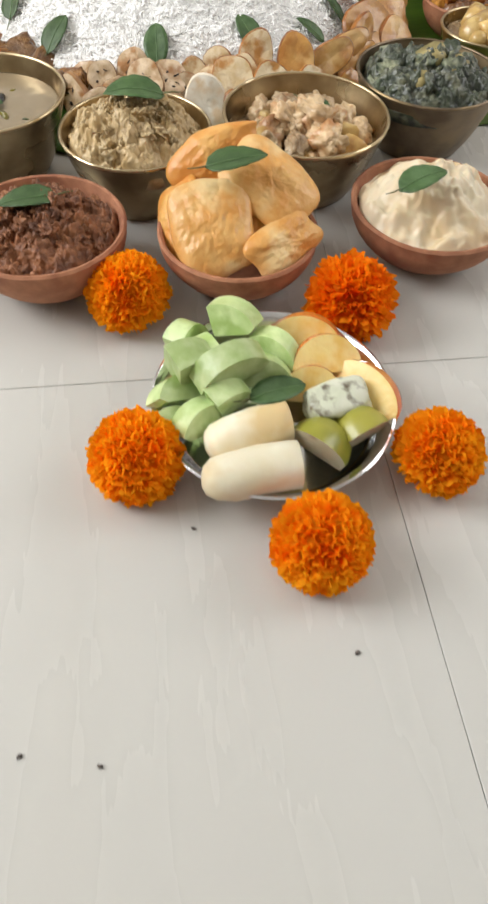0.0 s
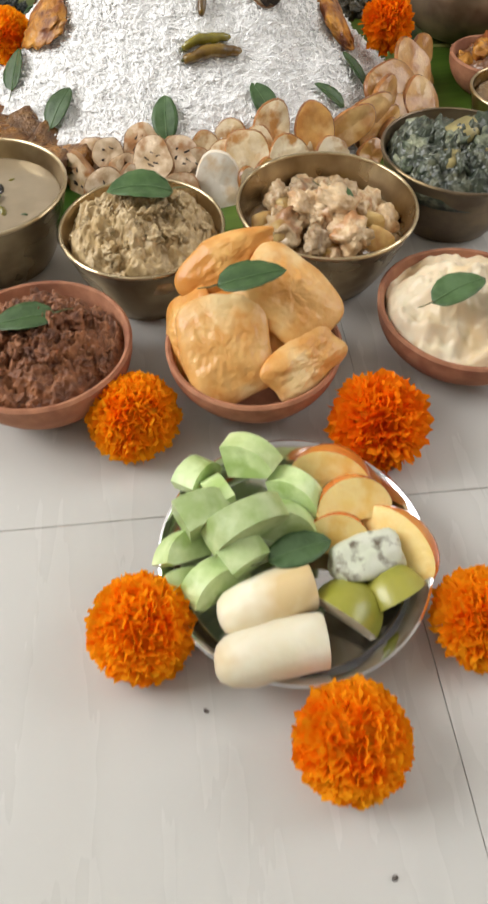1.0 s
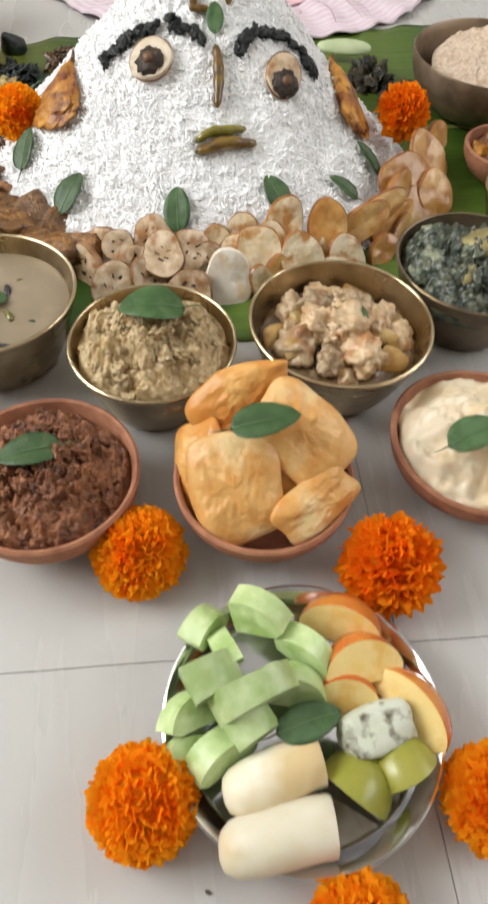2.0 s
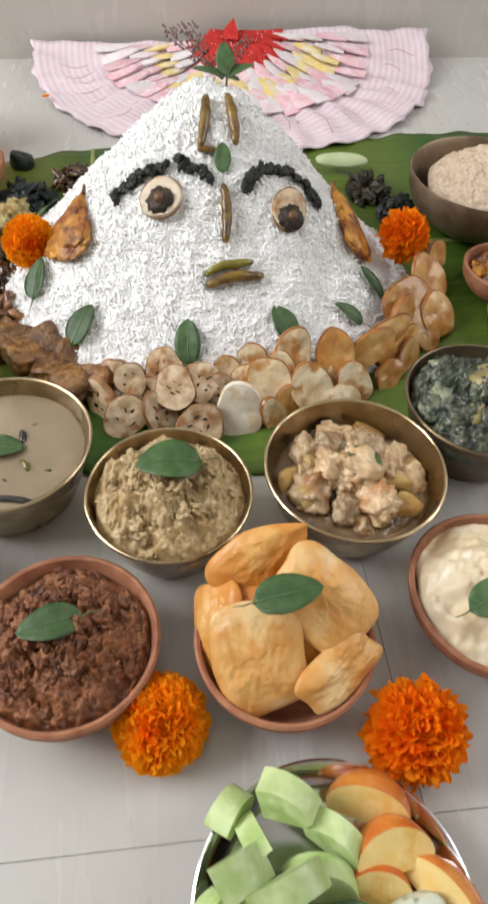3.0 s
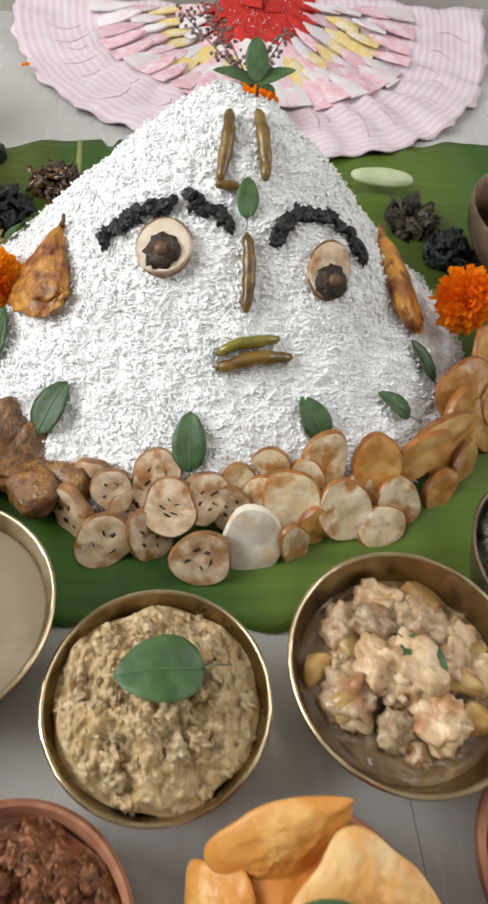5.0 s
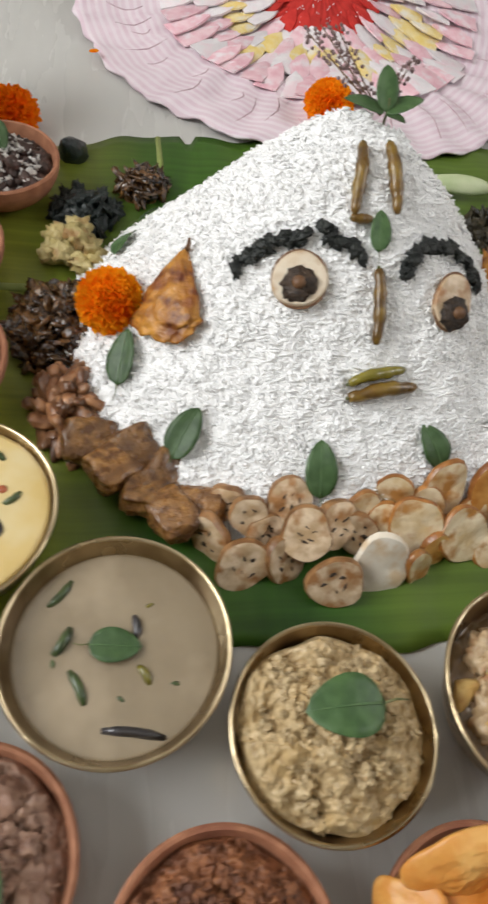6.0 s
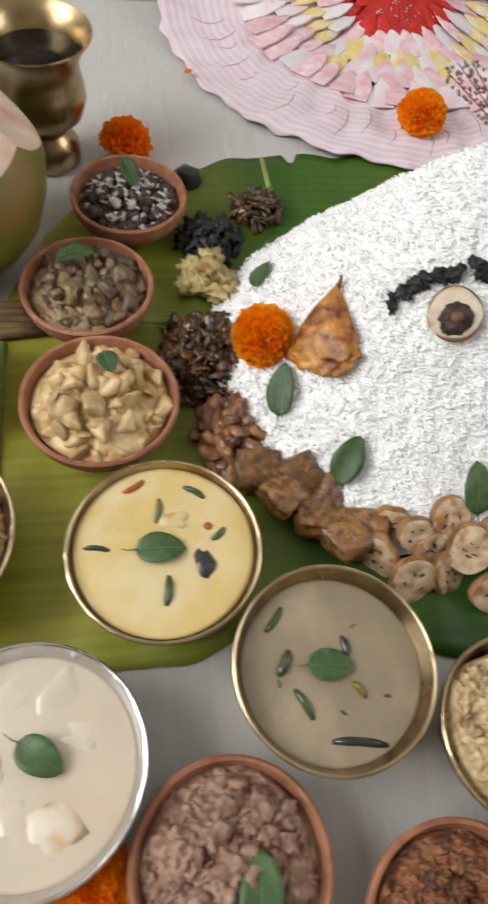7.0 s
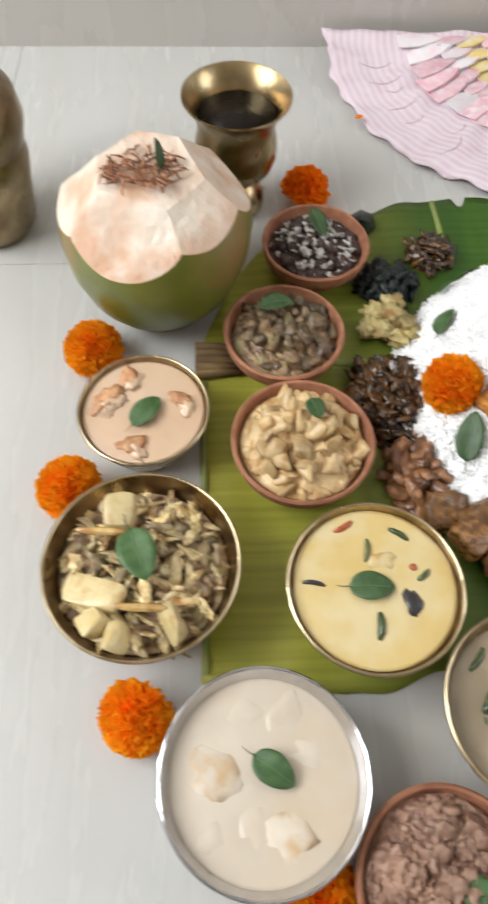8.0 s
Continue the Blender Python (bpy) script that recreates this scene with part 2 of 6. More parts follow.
M["puri"] = node_mat("puffed_fried_bread", (0.72, 0.34, 0.09), (0.80, 0.47, 0.17), 55, 0.36, 0.45, 210, c3=(0.88, 0.64, 0.32), patch=26, sss=0.1, spec=0.45, vary=0.06)
M["puri_dark"] = node_mat("golden_fried_bread", (0.64, 0.25, 0.045), (0.74, 0.35, 0.085), 40, 0.38, 0.35, 120, c3=(0.80, 0.45, 0.14), patch=30, spec=0.45, sss=0.15)
M["mince"] = node_mat("brown_mash", (0.20, 0.07, 0.028), (0.37, 0.15, 0.062), 110, 0.55, 0.9, 220, coat=0.08, c3=(0.13, 0.048, 0.024), patch=40)
M["pinkmash"] = node_mat("pinkish_brown_mash", (0.26, 0.145, 0.098), (0.40, 0.245, 0.17), 80, 0.5, 0.6, 200, coat=0.1, c3=(0.20, 0.105, 0.07), patch=35)
M["sandmash"] = node_mat("sandy_vegetable_mash", (0.38, 0.265, 0.13), (0.62, 0.475, 0.27), 150, 0.45, 0.5, 300, c3=(0.50, 0.35, 0.165), patch=50, coat=0.1)
M["cream"] = node_mat("creamy_white_mash", (0.74, 0.60, 0.40), (0.82, 0.71, 0.53), 20, 0.4, 0.25, 90, c3=(0.74, 0.56, 0.32), patch=24, sss=0.2, coat=0.1)
M["pinkcurry"] = node_mat("pale_curry_piece", (0.44, 0.29, 0.155), (0.66, 0.50, 0.31), 90, 0.35, 0.8, 200, coat=0.3, c3=(0.40, 0.19, 0.075), patch=50, vary=0.3)
M["yellowpot"] = node_mat("yellow_potato", (0.48, 0.29, 0.085), (0.64, 0.46, 0.19), 60, 0.32, 0.4, 150, coat=0.3, c3=(0.40, 0.2, 0.06), patch=45, vary=0.25)
M["gravy"] = node_mat("brown_gravy", (0.17, 0.10, 0.045), (0.27, 0.17, 0.085), 50, 0.25, 0.5, 90, coat=0.4)
M["spinach"] = node_mat("spinach_mash", (0.016, 0.028, 0.018), (0.11, 0.135, 0.085), 90, 0.32, 0.9, 180, coat=0.3, c3=(0.26, 0.27, 0.18), patch=55, vary=0.4)
M["spinach_potato"] = node_mat("potato_in_greens", (0.22, 0.18, 0.07), (0.40, 0.33, 0.14), 60, 0.4, 0.6, 150, coat=0.1)
M["flour"] = node_mat("puffed_grain_meal", (0.58, 0.44, 0.32), (0.72, 0.59, 0.46), 240, 0.75, 0.8, 320, c3=(0.5, 0.37, 0.26), patch=90)
M["tan"] = node_mat("tan_potato_cube", (0.52, 0.345, 0.155), (0.68, 0.50, 0.265), 60, 0.42, 0.35, 190, coat=0.12, c3=(0.46, 0.27, 0.10), patch=50, vary=0.2)
M["darkmix"] = node_mat("dark_grain_mix", (0.03, 0.016, 0.012), (0.09, 0.05, 0.04), 120, 0.5, 0.6, 200, vary=0.4)
M["coconut_bits"] = node_mat("grated_coconut", (0.6, 0.56, 0.52), (0.72, 0.69, 0.66), 120, 0.5)
M["brownveg"] = node_mat("brown_vegetable_piece", (0.10, 0.055, 0.028), (0.30, 0.195, 0.105), 90, 0.4, 0.7, 190, coat=0.15, c3=(0.20, 0.16, 0.07), patch=40, vary=0.5)
M["shred"] = node_mat("shredded_greens", (0.48, 0.34, 0.13), (0.78, 0.64, 0.37), 100, 0.42, 0.5, 170, coat=0.15, c3=(0.30, 0.14, 0.04), patch=45, vary=0.5)
M["palepot"] = node_mat("pale_potato", (0.60, 0.45, 0.19), (0.74, 0.63, 0.38), 40, 0.36, 0.3, 150, coat=0.25, c3=(0.52, 0.33, 0.11), patch=40)
M["soup_grey"] = node_mat("beige_broth", (0.265, 0.205, 0.13), (0.305, 0.24, 0.155), 22, 0.2, 0.05, 50, coat=0.6, c3=(0.38, 0.30, 0.2), patch=16, vary=0)
M["soup_yellow"] = node_mat("yellow_lentil_soup", (0.66, 0.48, 0.18), (0.71, 0.535, 0.23), 22, 0.13, 0.05, 50, coat=0.6, c3=(0.72, 0.59, 0.32), patch=16, vary=0)
M["soup_white"] = node_mat("white_milk_pudding", (0.60, 0.51, 0.40), (0.66, 0.57, 0.46), 14, 0.2, 0.05, 40, coat=0.5, c3=(0.62, 0.5, 0.36), patch=9, vary=0)
M["soup_pink"] = node_mat("pinkish_pudding", (0.62, 0.42, 0.27), (0.67, 0.48, 0.33), 14, 0.16, 0.04, 40, coat=0.5, vary=0)
M["dumpling"] = node_mat("white_dumpling", (0.62, 0.53, 0.42), (0.68, 0.60, 0.49), 40, 0.35, 0.2, 120, coat=0.3, c3=(0.58, 0.40, 0.22), patch=38)
M["soup_veg"] = node_mat("dark_green_bean", (0.03, 0.05, 0.015), (0.07, 0.11, 0.03), 80, 0.3, 0.3, 150, coat=0.4)
M["soup_dark"] = node_mat("dark_eggplant_bit", (0.02, 0.016, 0.014), (0.05, 0.045, 0.05), 80, 0.3, 0.3, 150, coat=0.4)
M["tomato"] = node_mat("red_pepper_bit", (0.35, 0.06, 0.02), (0.45, 0.12, 0.05), 80, 0.3, 0.2, 150)
M["cherrybit"] = node_mat("reddish_bread_bit", (0.46, 0.20, 0.08), (0.62, 0.35, 0.18), 90, 0.4, 0.5, 180, coat=0.2)
M["husk"] = node_mat("green_coconut_husk", (0.115, 0.135, 0.018), (0.17, 0.185, 0.03), 14, 0.34, 0.12, 60, c3=(0.27, 0.17, 0.05), patch=9, coat=0.1, vary=0)
M["husk_cut"] = node_mat("cut_coconut_husk", (0.66, 0.50, 0.38), (0.77, 0.66, 0.55), 26, 0.55, 0.7, 120, c3=(0.64, 0.39, 0.25), patch=20, sss=0.1, vary=0.06)
M["fibre"] = node_mat("brown_coconut_fibre", (0.18, 0.065, 0.026), (0.40, 0.17, 0.08), 120, 0.8, 0.5, 200, vary=0.5)
M["cucumber"] = node_mat("cucumber_flesh", (0.44, 0.58, 0.24), (0.60, 0.72, 0.38), 60, 0.4, 0.4, 150, coat=0.1, c3=(0.36, 0.50, 0.17), patch=45, sss=0.05, vary=0.22)
M["apple"] = node_mat("apple_flesh", (0.90, 0.65, 0.22), (0.94, 0.76, 0.38), 40, 0.4, 0.4, 150, coat=0.1, c3=(0.86, 0.55, 0.15), patch=40, sss=0.15, vary=0.08)
M["apple_skin"] = node_mat("apple_peel", (0.60, 0.13, 0.02), (0.72, 0.28, 0.05), 40, 0.28, 0.1, 120, coat=0.3)
M["banana"] = node_mat("peeled_banana", (0.76, 0.69, 0.50), (0.82, 0.78, 0.64), 30, 0.45, 0.2, 130, c3=(0.66, 0.5, 0.26), patch=18, sss=0.2)
M["guava_skin"] = node_mat("green_fruit_peel", (0.22, 0.24, 0.025), (0.33, 0.31, 0.05), 30, 0.32, 0.15, 120, coat=0.2)
M["guava"] = node_mat("white_fruit_flesh", (0.60, 0.54, 0.36), (0.72, 0.67, 0.52), 60, 0.4, 0.5, 170, c3=(0.45, 0.36, 0.22), patch=60)
M["dragon"] = node_mat("seeded_fruit_flesh", (0.62, 0.66, 0.5), (0.7, 0.72, 0.6), 60, 0.4, 0.4, 170, c3=(0.16, 0.13, 0.09), patch=95)
M["speck"] = node_mat("dirt_speck", (0.06, 0.05, 0.045), (0.12, 0.1, 0.09), 300, 0.9)
M["red_cloth"] = node_mat("red_dotted_cloth", (0.48, 0.02, 0.015), (0.6, 0.035, 0.025), 60, 0.85, 0.3, 500)
M["white_cloth"] = node_mat("white_cloth", (0.75, 0.70, 0.72), (0.82, 0.78, 0.79), 60, 0.9, 0.3, 500, c3=(0.78, 0.62, 0.66), patch=30, vary=0.1)
M["yellow_cloth"] = node_mat("yellow_cloth", (0.82, 0.62, 0.20), (0.85, 0.70, 0.36), 60, 0.9, 0.3, 500, c3=(0.8, 0.74, 0.62), patch=40, vary=0.1)
M["seam"] = node_mat("dark_pink_seam", (0.48, 0.32, 0.37), (0.58, 0.42, 0.46), 60, 0.9)
M["pink_cloth"] = node_mat("pink_cloth", (0.74, 0.42, 0.48), (0.82, 0.58, 0.62), 50, 0.9, 0.3, 500, c3=(0.8, 0.7, 0.73), patch=45, vary=0.12)
M["sprig"] = node_mat("dry_flower_spike", (0.16, 0.10, 0.10), (0.28, 0.19, 0.18), 120, 0.8)
M["water"] = node_mat("dark_water", (0.010, 0.008, 0.006), (0.016, 0.012, 0.009), 20, 0.25, 0.02, 30, spec=0.12)
M["pod"] = node_mat("pale_green_pod", (0.42, 0.5, 0.27), (0.52, 0.58, 0.36), 40, 0.5)


def striped_cloth():
    """Pale pink cotton with fine stripes that run round the mat."""
    m = node_mat("striped_pink_cloth", (0.70, 0.54, 0.61), (0.77, 0.64, 0.70), 40, 0.9, 0.3, 500, c3=(0.74, 0.6, 0.66), patch=12, vary=0)
    n, l = m.node_tree.nodes, m.node_tree.links
    tc, sep = n.new("ShaderNodeTexCoord"), n.new("ShaderNodeVectorMath")
    sep.operation = "LENGTH"
    l.new(tc.outputs["Object"], sep.inputs[0])
    s = n.new("ShaderNodeMath")
    s.operation = "MULTIPLY"
    s.inputs[1].default_value = 2 * math.pi / 0.0125
    l.new(sep.outputs["Value"], s.inputs[0])
    sn = n.new("ShaderNodeMath")
    sn.operation = "SINE"
    l.new(s.outputs[0], sn.inputs[0])
    r = n.new("ShaderNodeMapRange")
    r.inputs[1].default_value, r.inputs[2].default_value = -0.3, 0.5
    r.inputs[3].default_value, r.inputs[4].default_value = 0.0, 0.45
    l.new(sn.outputs[0], r.inputs[0])
    b = n["Principled BSDF"]
    old = b.inputs["Base Color"].links[0].from_socket
    mix = n.new("ShaderNodeMixRGB")
    mix.inputs[2].default_value = (0.86, 0.80, 0.83, 1)
    l.new(r.outputs[0], mix.inputs[0])
    l.new(old, mix.inputs[1])
    l.new(mix.outputs[0], b.inputs["Base Color"])
    return m


M["stripe"] = striped_cloth()


# ---- mesh helpers ----
CRISP = {"cucumber_piece", "body", "flesh", "rind", "peeled_banana", "peel", "rim", "floor", "potato"}


def mesh_of(name, bm, material, smooth=True):
    me = bpy.data.meshes.new(name)
    bmesh.ops.recalc_face_normals(bm, faces=bm.faces)
    bm.to_mesh(me)
    bm.free()
    for m in (material if isinstance(material, (list, tuple)) else [material]):
        me.materials.append(M[m])
    if smooth:
        me.polygons.foreach_set("use_smooth", [True] * len(me.polygons))
        if name in CRISP:
            me.set_sharp_from_angle(angle=radians(24 if name == "cucumber_piece" else 45))
    return me


def part(name, bm, material, parent, label="", smooth=True, m=None):
    ob = new(name, mesh_of(name, bm, material, smooth))
    ob.parent = parent
    if m is not None:
        ob.matrix_basis = m
    return tagged(ob, label)


def piece(name, me, parent, m):
    """One more object on a shared mesh, under its thing."""
    ob = new(name, me)
    ob.parent = parent
    ob.matrix_basis = m
    return ob


def thing(name, label, category, m=None, group="", kind=""):
    ob = new(name)
    ob.empty_display_size = 0.02
    if m is not None:
        ob.matrix_basis = m
    return tagged(ob, label, category, group, kind)


def lathe(profile, seg=64, bm=None):
    """A turned shape from (radius, height) pairs."""
    bm = bm or bmesh.new()
    rings = []
    for r, z in profile:
        if r < 1e-5:
            rings.append([bm.verts.new((0, 0, z))])
        else:
            rings.append([bm.verts.new((r * math.cos(2 * math.pi * i / seg), r * math.sin(2 * math.pi * i / seg), z)) for i in range(seg)])
    for a, b in zip(rings, rings[1:]):
        for i in range(seg):
            j = (i + 1) % seg
            if len(a) == 1:
                bm.faces.new((a[0], b[i], b[j]))
            elif len(b) == 1:
                bm.faces.new((a[i], b[0], a[j]))
            else:
                bm.faces.new((a[i], a[j], b[j], b[i]))
    return bm


def blob(rx, ry, rz, amp=0.12, freq=2.0, seed=0, sub=3, square=0.0, crumb=0.0):
    """A lumpy rounded body; square pulls it towards a box."""
    bm = bmesh.new()
    bmesh.ops.create_icosphere(bm, subdivisions=sub, radius=1)
    off = Vector((seed * 3.7, seed * 1.3, seed * 2.9))
    for v in bm.verts:
        d = v.co.normalized()
        k = 1 + amp * noise.noise(d * freq + off) + amp * 0.5 * noise.noise(d * freq * 2.3 + off)
        if crumb:
            k += crumb * (noise.noise(d * 6 + off) + 0.8 * noise.noise(d * 12 + off))
        if square:
            k *= (1 - square) + square / max(abs(d.x), abs(d.y), abs(d.z))
        v.co = Vector((d.x * rx * k, d.y * ry * k, d.z * rz * k))
    return bm


def wafer(r, h, squash=1.0, wobble=0.1, seed=0, seg=20, dish=0.0):
    """A cut slice: uneven round outline, rounded edges."""
    bm = bmesh.new()
    rnd = random.Random(seed)
    ph = [rnd.uniform(0, 6.3) for _ in range(3)]
    prof = [(0.0, h), (0.7, h), (0.93, h * 0.92), (1.0, h * 0.62), (1.0, h * 0.3), (0.92, 0.04 * h), (0.6, 0.0), (0.0, 0.0)]
    rings = []
    for k, z in prof:
        if k == 0:
            rings.append([bm.verts.new((0, 0, z - (dish * h if z > 0 else 0)))])
            continue
        ring = []
        for i in range(seg):
            a = 2 * math.pi * i / seg
            q = r * k * (1 + wobble * (0.6 * math.sin(2 * a + ph[0]) + 0.4 * math.sin(3 * a + ph[1]) + 0.2 * math.sin(5 * a + ph[2])))
            ring.append(bm.verts.new((q * math.cos(a), q * squash * math.sin(a), z - (dish * h * (1 - k) if z > h / 2 else 0) + 0.06 * h * math.sin(4 * a + ph[2]))))
        rings.append(ring)
    for a, b in zip(rings, rings[1:]):
        for i in range(seg):
            j = (i + 1) % seg
            if len(a) == 1:
                bm.faces.new((a[0], b[i], b[j]))
            elif len(b) == 1:
                bm.faces.new((a[i], b[0], a[j]))
            else:
                bm.faces.new((a[i], a[j], b[j], b[i]))
    return bm


def tube(points, radii, seg=10, bm=None):
    """A bent tapering rod through points."""
    bm = bm or bmesh.new()
    rings = []
    pts = [Vector(p) for p in points]
    for i, p in enumerate(pts):
        t = (pts[min(i + 1, len(pts) - 1)] - pts[max(i - 1, 0)]).normalized()
        side = t.cross(Vector((0, 0, 1)) if abs(t.z) < 0.9 else Vector((1, 0, 0))).normalized()
        up = side.cross(t)
        rings.append([bm.verts.new(p + radii[i] * (math.cos(2 * math.pi * j / seg) * side + math.sin(2 * math.pi * j / seg) * up)) for j in range(seg)])
    for a, b in zip(rings, rings[1:]):
        for i in range(seg):
            bm.faces.new((a[i], a[(i + 1) % seg], b[(i + 1) % seg], b[i]))
    bm.faces.new(rings[0])
    bm.faces.new(rings[-1])
    return bm


def leaf_bm(length, width, curl=0.15, fold=0.18, thick=0.0006, seed=0):
    """A pointed oval leaf along +y with a folded midrib, a little curled, with real thickness."""
    bm = bmesh.new()
    nu, nv = 13, 6
    rnd = random.Random(seed)
    tw = rnd.uniform(-0.25, 0.25)
    grids = []
    for side in (thick, 0.0):
        g = []
        for i in range(nu):
            u = i / (nu - 1)
            w = width * 0.5 * (math.sin(math.pi * min(1, u ** 0.88)) ** 0.58 + 0.01) * (1 - 0.12 * u)
            row = []
            for j in range(nv + 1):
                s = 2 * j / nv - 1
                z = fold * abs(s) * w + curl * length * (4 * (u - 0.5) ** 2 - 0.6) * -0.3 + tw * s * w * (u - 0.5)
                z += 0.03 * w * math.sin(u * 30) * abs(s)
                row.append(bm.verts.new((s * w, (u - 0.5) * length, z + side)))
            g.append(row)
        grids.append(g)
    top, low = grids
    for i in range(nu - 1):
        for j in range(nv):
            bm.faces.new((top[i][j], top[i][j + 1], top[i + 1][j + 1], top[i + 1][j]))
            bm.faces.new((low[i][j], low[i + 1][j], low[i + 1][j + 1], low[i][j + 1]))
        bm.faces.new((top[i][0], top[i + 1][0], low[i + 1][0], low[i][0]))
        bm.faces.new((top[i][nv], low[i][nv], low[i + 1][nv], top[i + 1][nv]))
    for i in (0, nu - 1):
        for j in range(nv):
            bm.faces.new((top[i][j], top[i][j + 1], low[i][j + 1], low[i][j]))
    return bm


def box_bm(x0, x1, y0, y1, z0, z1, bevel=0.0):
    bm = bmesh.new()
    bmesh.ops.create_cube(bm, size=1)
    for v in bm.verts:
        v.co = Vector(((x0 + x1) / 2 + v.co.x * (x1 - x0), (y0 + y1) / 2 + v.co.y * (y1 - y0), (z0 + z1) / 2 + v.co.z * (z1 - z0)))
    if bevel:
        bmesh.ops.bevel(bm, geom=bm.edges, offset=bevel, segments=1, affect="EDGES")
    return bm


def axes(place, up, heading):
    """A pose at place whose z is up and whose y runs along heading."""
    z = Vector(up).normalized()
    y = Vector(heading)
    y = (y - z * y.dot(z)).normalized()
    x = y.cross(z)
    m = Matrix((x, y, z)).transposed().to_4x4()
    m.translation = Vector(place)
    return m


# ---- setting ----
WALL_Y = 1.975
JX, JY, PITCH = 0.158, 0.5, 0.949
floor = new("floor", mesh_of("floor", box_bm(-2.3, 2.3, -2.6, 2.1, -0.1, -0.0016), "grout"))
tagged(floor, "glossy off-white marbled floor tiles with thin dark joints", "floor", kind="structure")


def wall(name, boxes, material, label):
    bm = bmesh.new()
    for b in boxes:
        t = box_bm(*b)
        me = bpy.data.meshes.new("tmp")
        t.to_mesh(me)
        t.free()
        bm.from_mesh(me)
        bpy.data.meshes.remove(me)
    ob = new(name, mesh_of(name, bm, material, False))
    return tagged(ob, label, "wall", kind="structure")


wall("wall_north", [(-2.3, 2.3, WALL_Y, WALL_Y + 0.15, 0, 2.7)], "wall", "beige streaked marble-tiled wall behind the offering")
wall("wall_south", [(-2.3, 2.3, -2.75, -2.6, 0, 2.7)], "plaster", "plain off-white plastered wall")
# the east opening is added out of view to go with the fill lamp
wall("wall_east", [(2.3, 2.45, -2.75, 0.2, 0, 2.7), (2.3, 2.45, 1.6, 2.125, 0, 2.7), (2.3, 2.45, 0.2, 1.6, 0, 0.9), (2.3, 2.45, 0.2, 1.6, 2.3, 2.7)], "plaster", "unseen off-white plastered wall with an opening for light")
wall("wall_west", [(-2.45, -2.3, -2.75, 0.15, 0, 2.7), (-2.45, -2.3, 1.85, 2.125, 0, 2.7), (-2.45, -2.3, 0.15, 1.85, 0, 0.95), (-2.45, -2.3, 0.15, 1.85, 2.55, 2.7)],
     "plaster", "unseen off-white plastered wall with an opening for light")
ceil = new("ceiling", mesh_of("ceiling", box_bm(-2.45, 2.45, -2.75, 2.125, 2.7, 2.8), "ceiling", False))
tagged(ceil, "plain white ceiling", "ceiling", kind="structure")
win = thing("window_1", "painted window frame standing open to daylight", "window", pose(-2.375, 1.00, 1.75), kind="structure")
for nm, b in (("frame", (-0.04, 0.04, -0.85, -0.8, -0.8, 0.8)), ("frame", (-0.04, 0.04, 0.8, 0.85, -0.8, 0.8)), ("frame", (-0.04, 0.04, -0.8, 0.8, 0.75, 0.8)), ("sill", (-0.06, 0.09, -0.8, 0.8, -0.8, -0.76))):
    part(nm, box_bm(*b, bevel=0.004), "frame", win, smooth=False)

for i in range(4):
    rnd = random.Random(i)
    sx, sy = ((0.0, 0.350), (0.101, 0.246), (-0.067, 0.195), (-0.115, 0.206))[i]
    sp = new("dirt_speck", mesh_of("dirt_speck", blob(0.0020, 0.0013, 0.001, 0.5, 2, i + 1, 2), "speck"))
    sp.location = (sx, sy, 0.0009)
    sp.rotation_euler[2] = rnd.uniform(0, 3)
    tagged(sp, "tiny dark crumb on the floor tile", "crumb", "crumbs on the floor")


# ---- banana leaf ----
FRONT = [(-0.478, 0.884), (-0.337, 0.858), (-0.235, 0.884), (-0.1, 0.852), (0.07, 0.838), (0.25, 0.86), (0.5, 0.9), (0.8, 1.02), (0.86, 1.2)]
BACK = [(-0.478, 1.295), (-0.43, 1.42), (-0.36, 1.50), (-0.208, 1.551), (-0.136, 1.569), (-0.05, 1.572), (0.262, 1.567), (0.42, 1.607), (0.59, 1.614), (0.78, 1.55), (0.86, 1.35)]


def along(line, x):
    for (x0, y0), (x1, y1) in zip(line, line[1:]):
        if x <= x1:
            return y0 + (y1 - y0) * (x - x0) / (x1 - x0)
    return line[-1][1]


def leaf_z(x, y):
    return 0.0025 + 0.0012 * math.sin(x * 95) + 0.0015 * noise.noise(Vector((x * 6, y * 6, 1)))


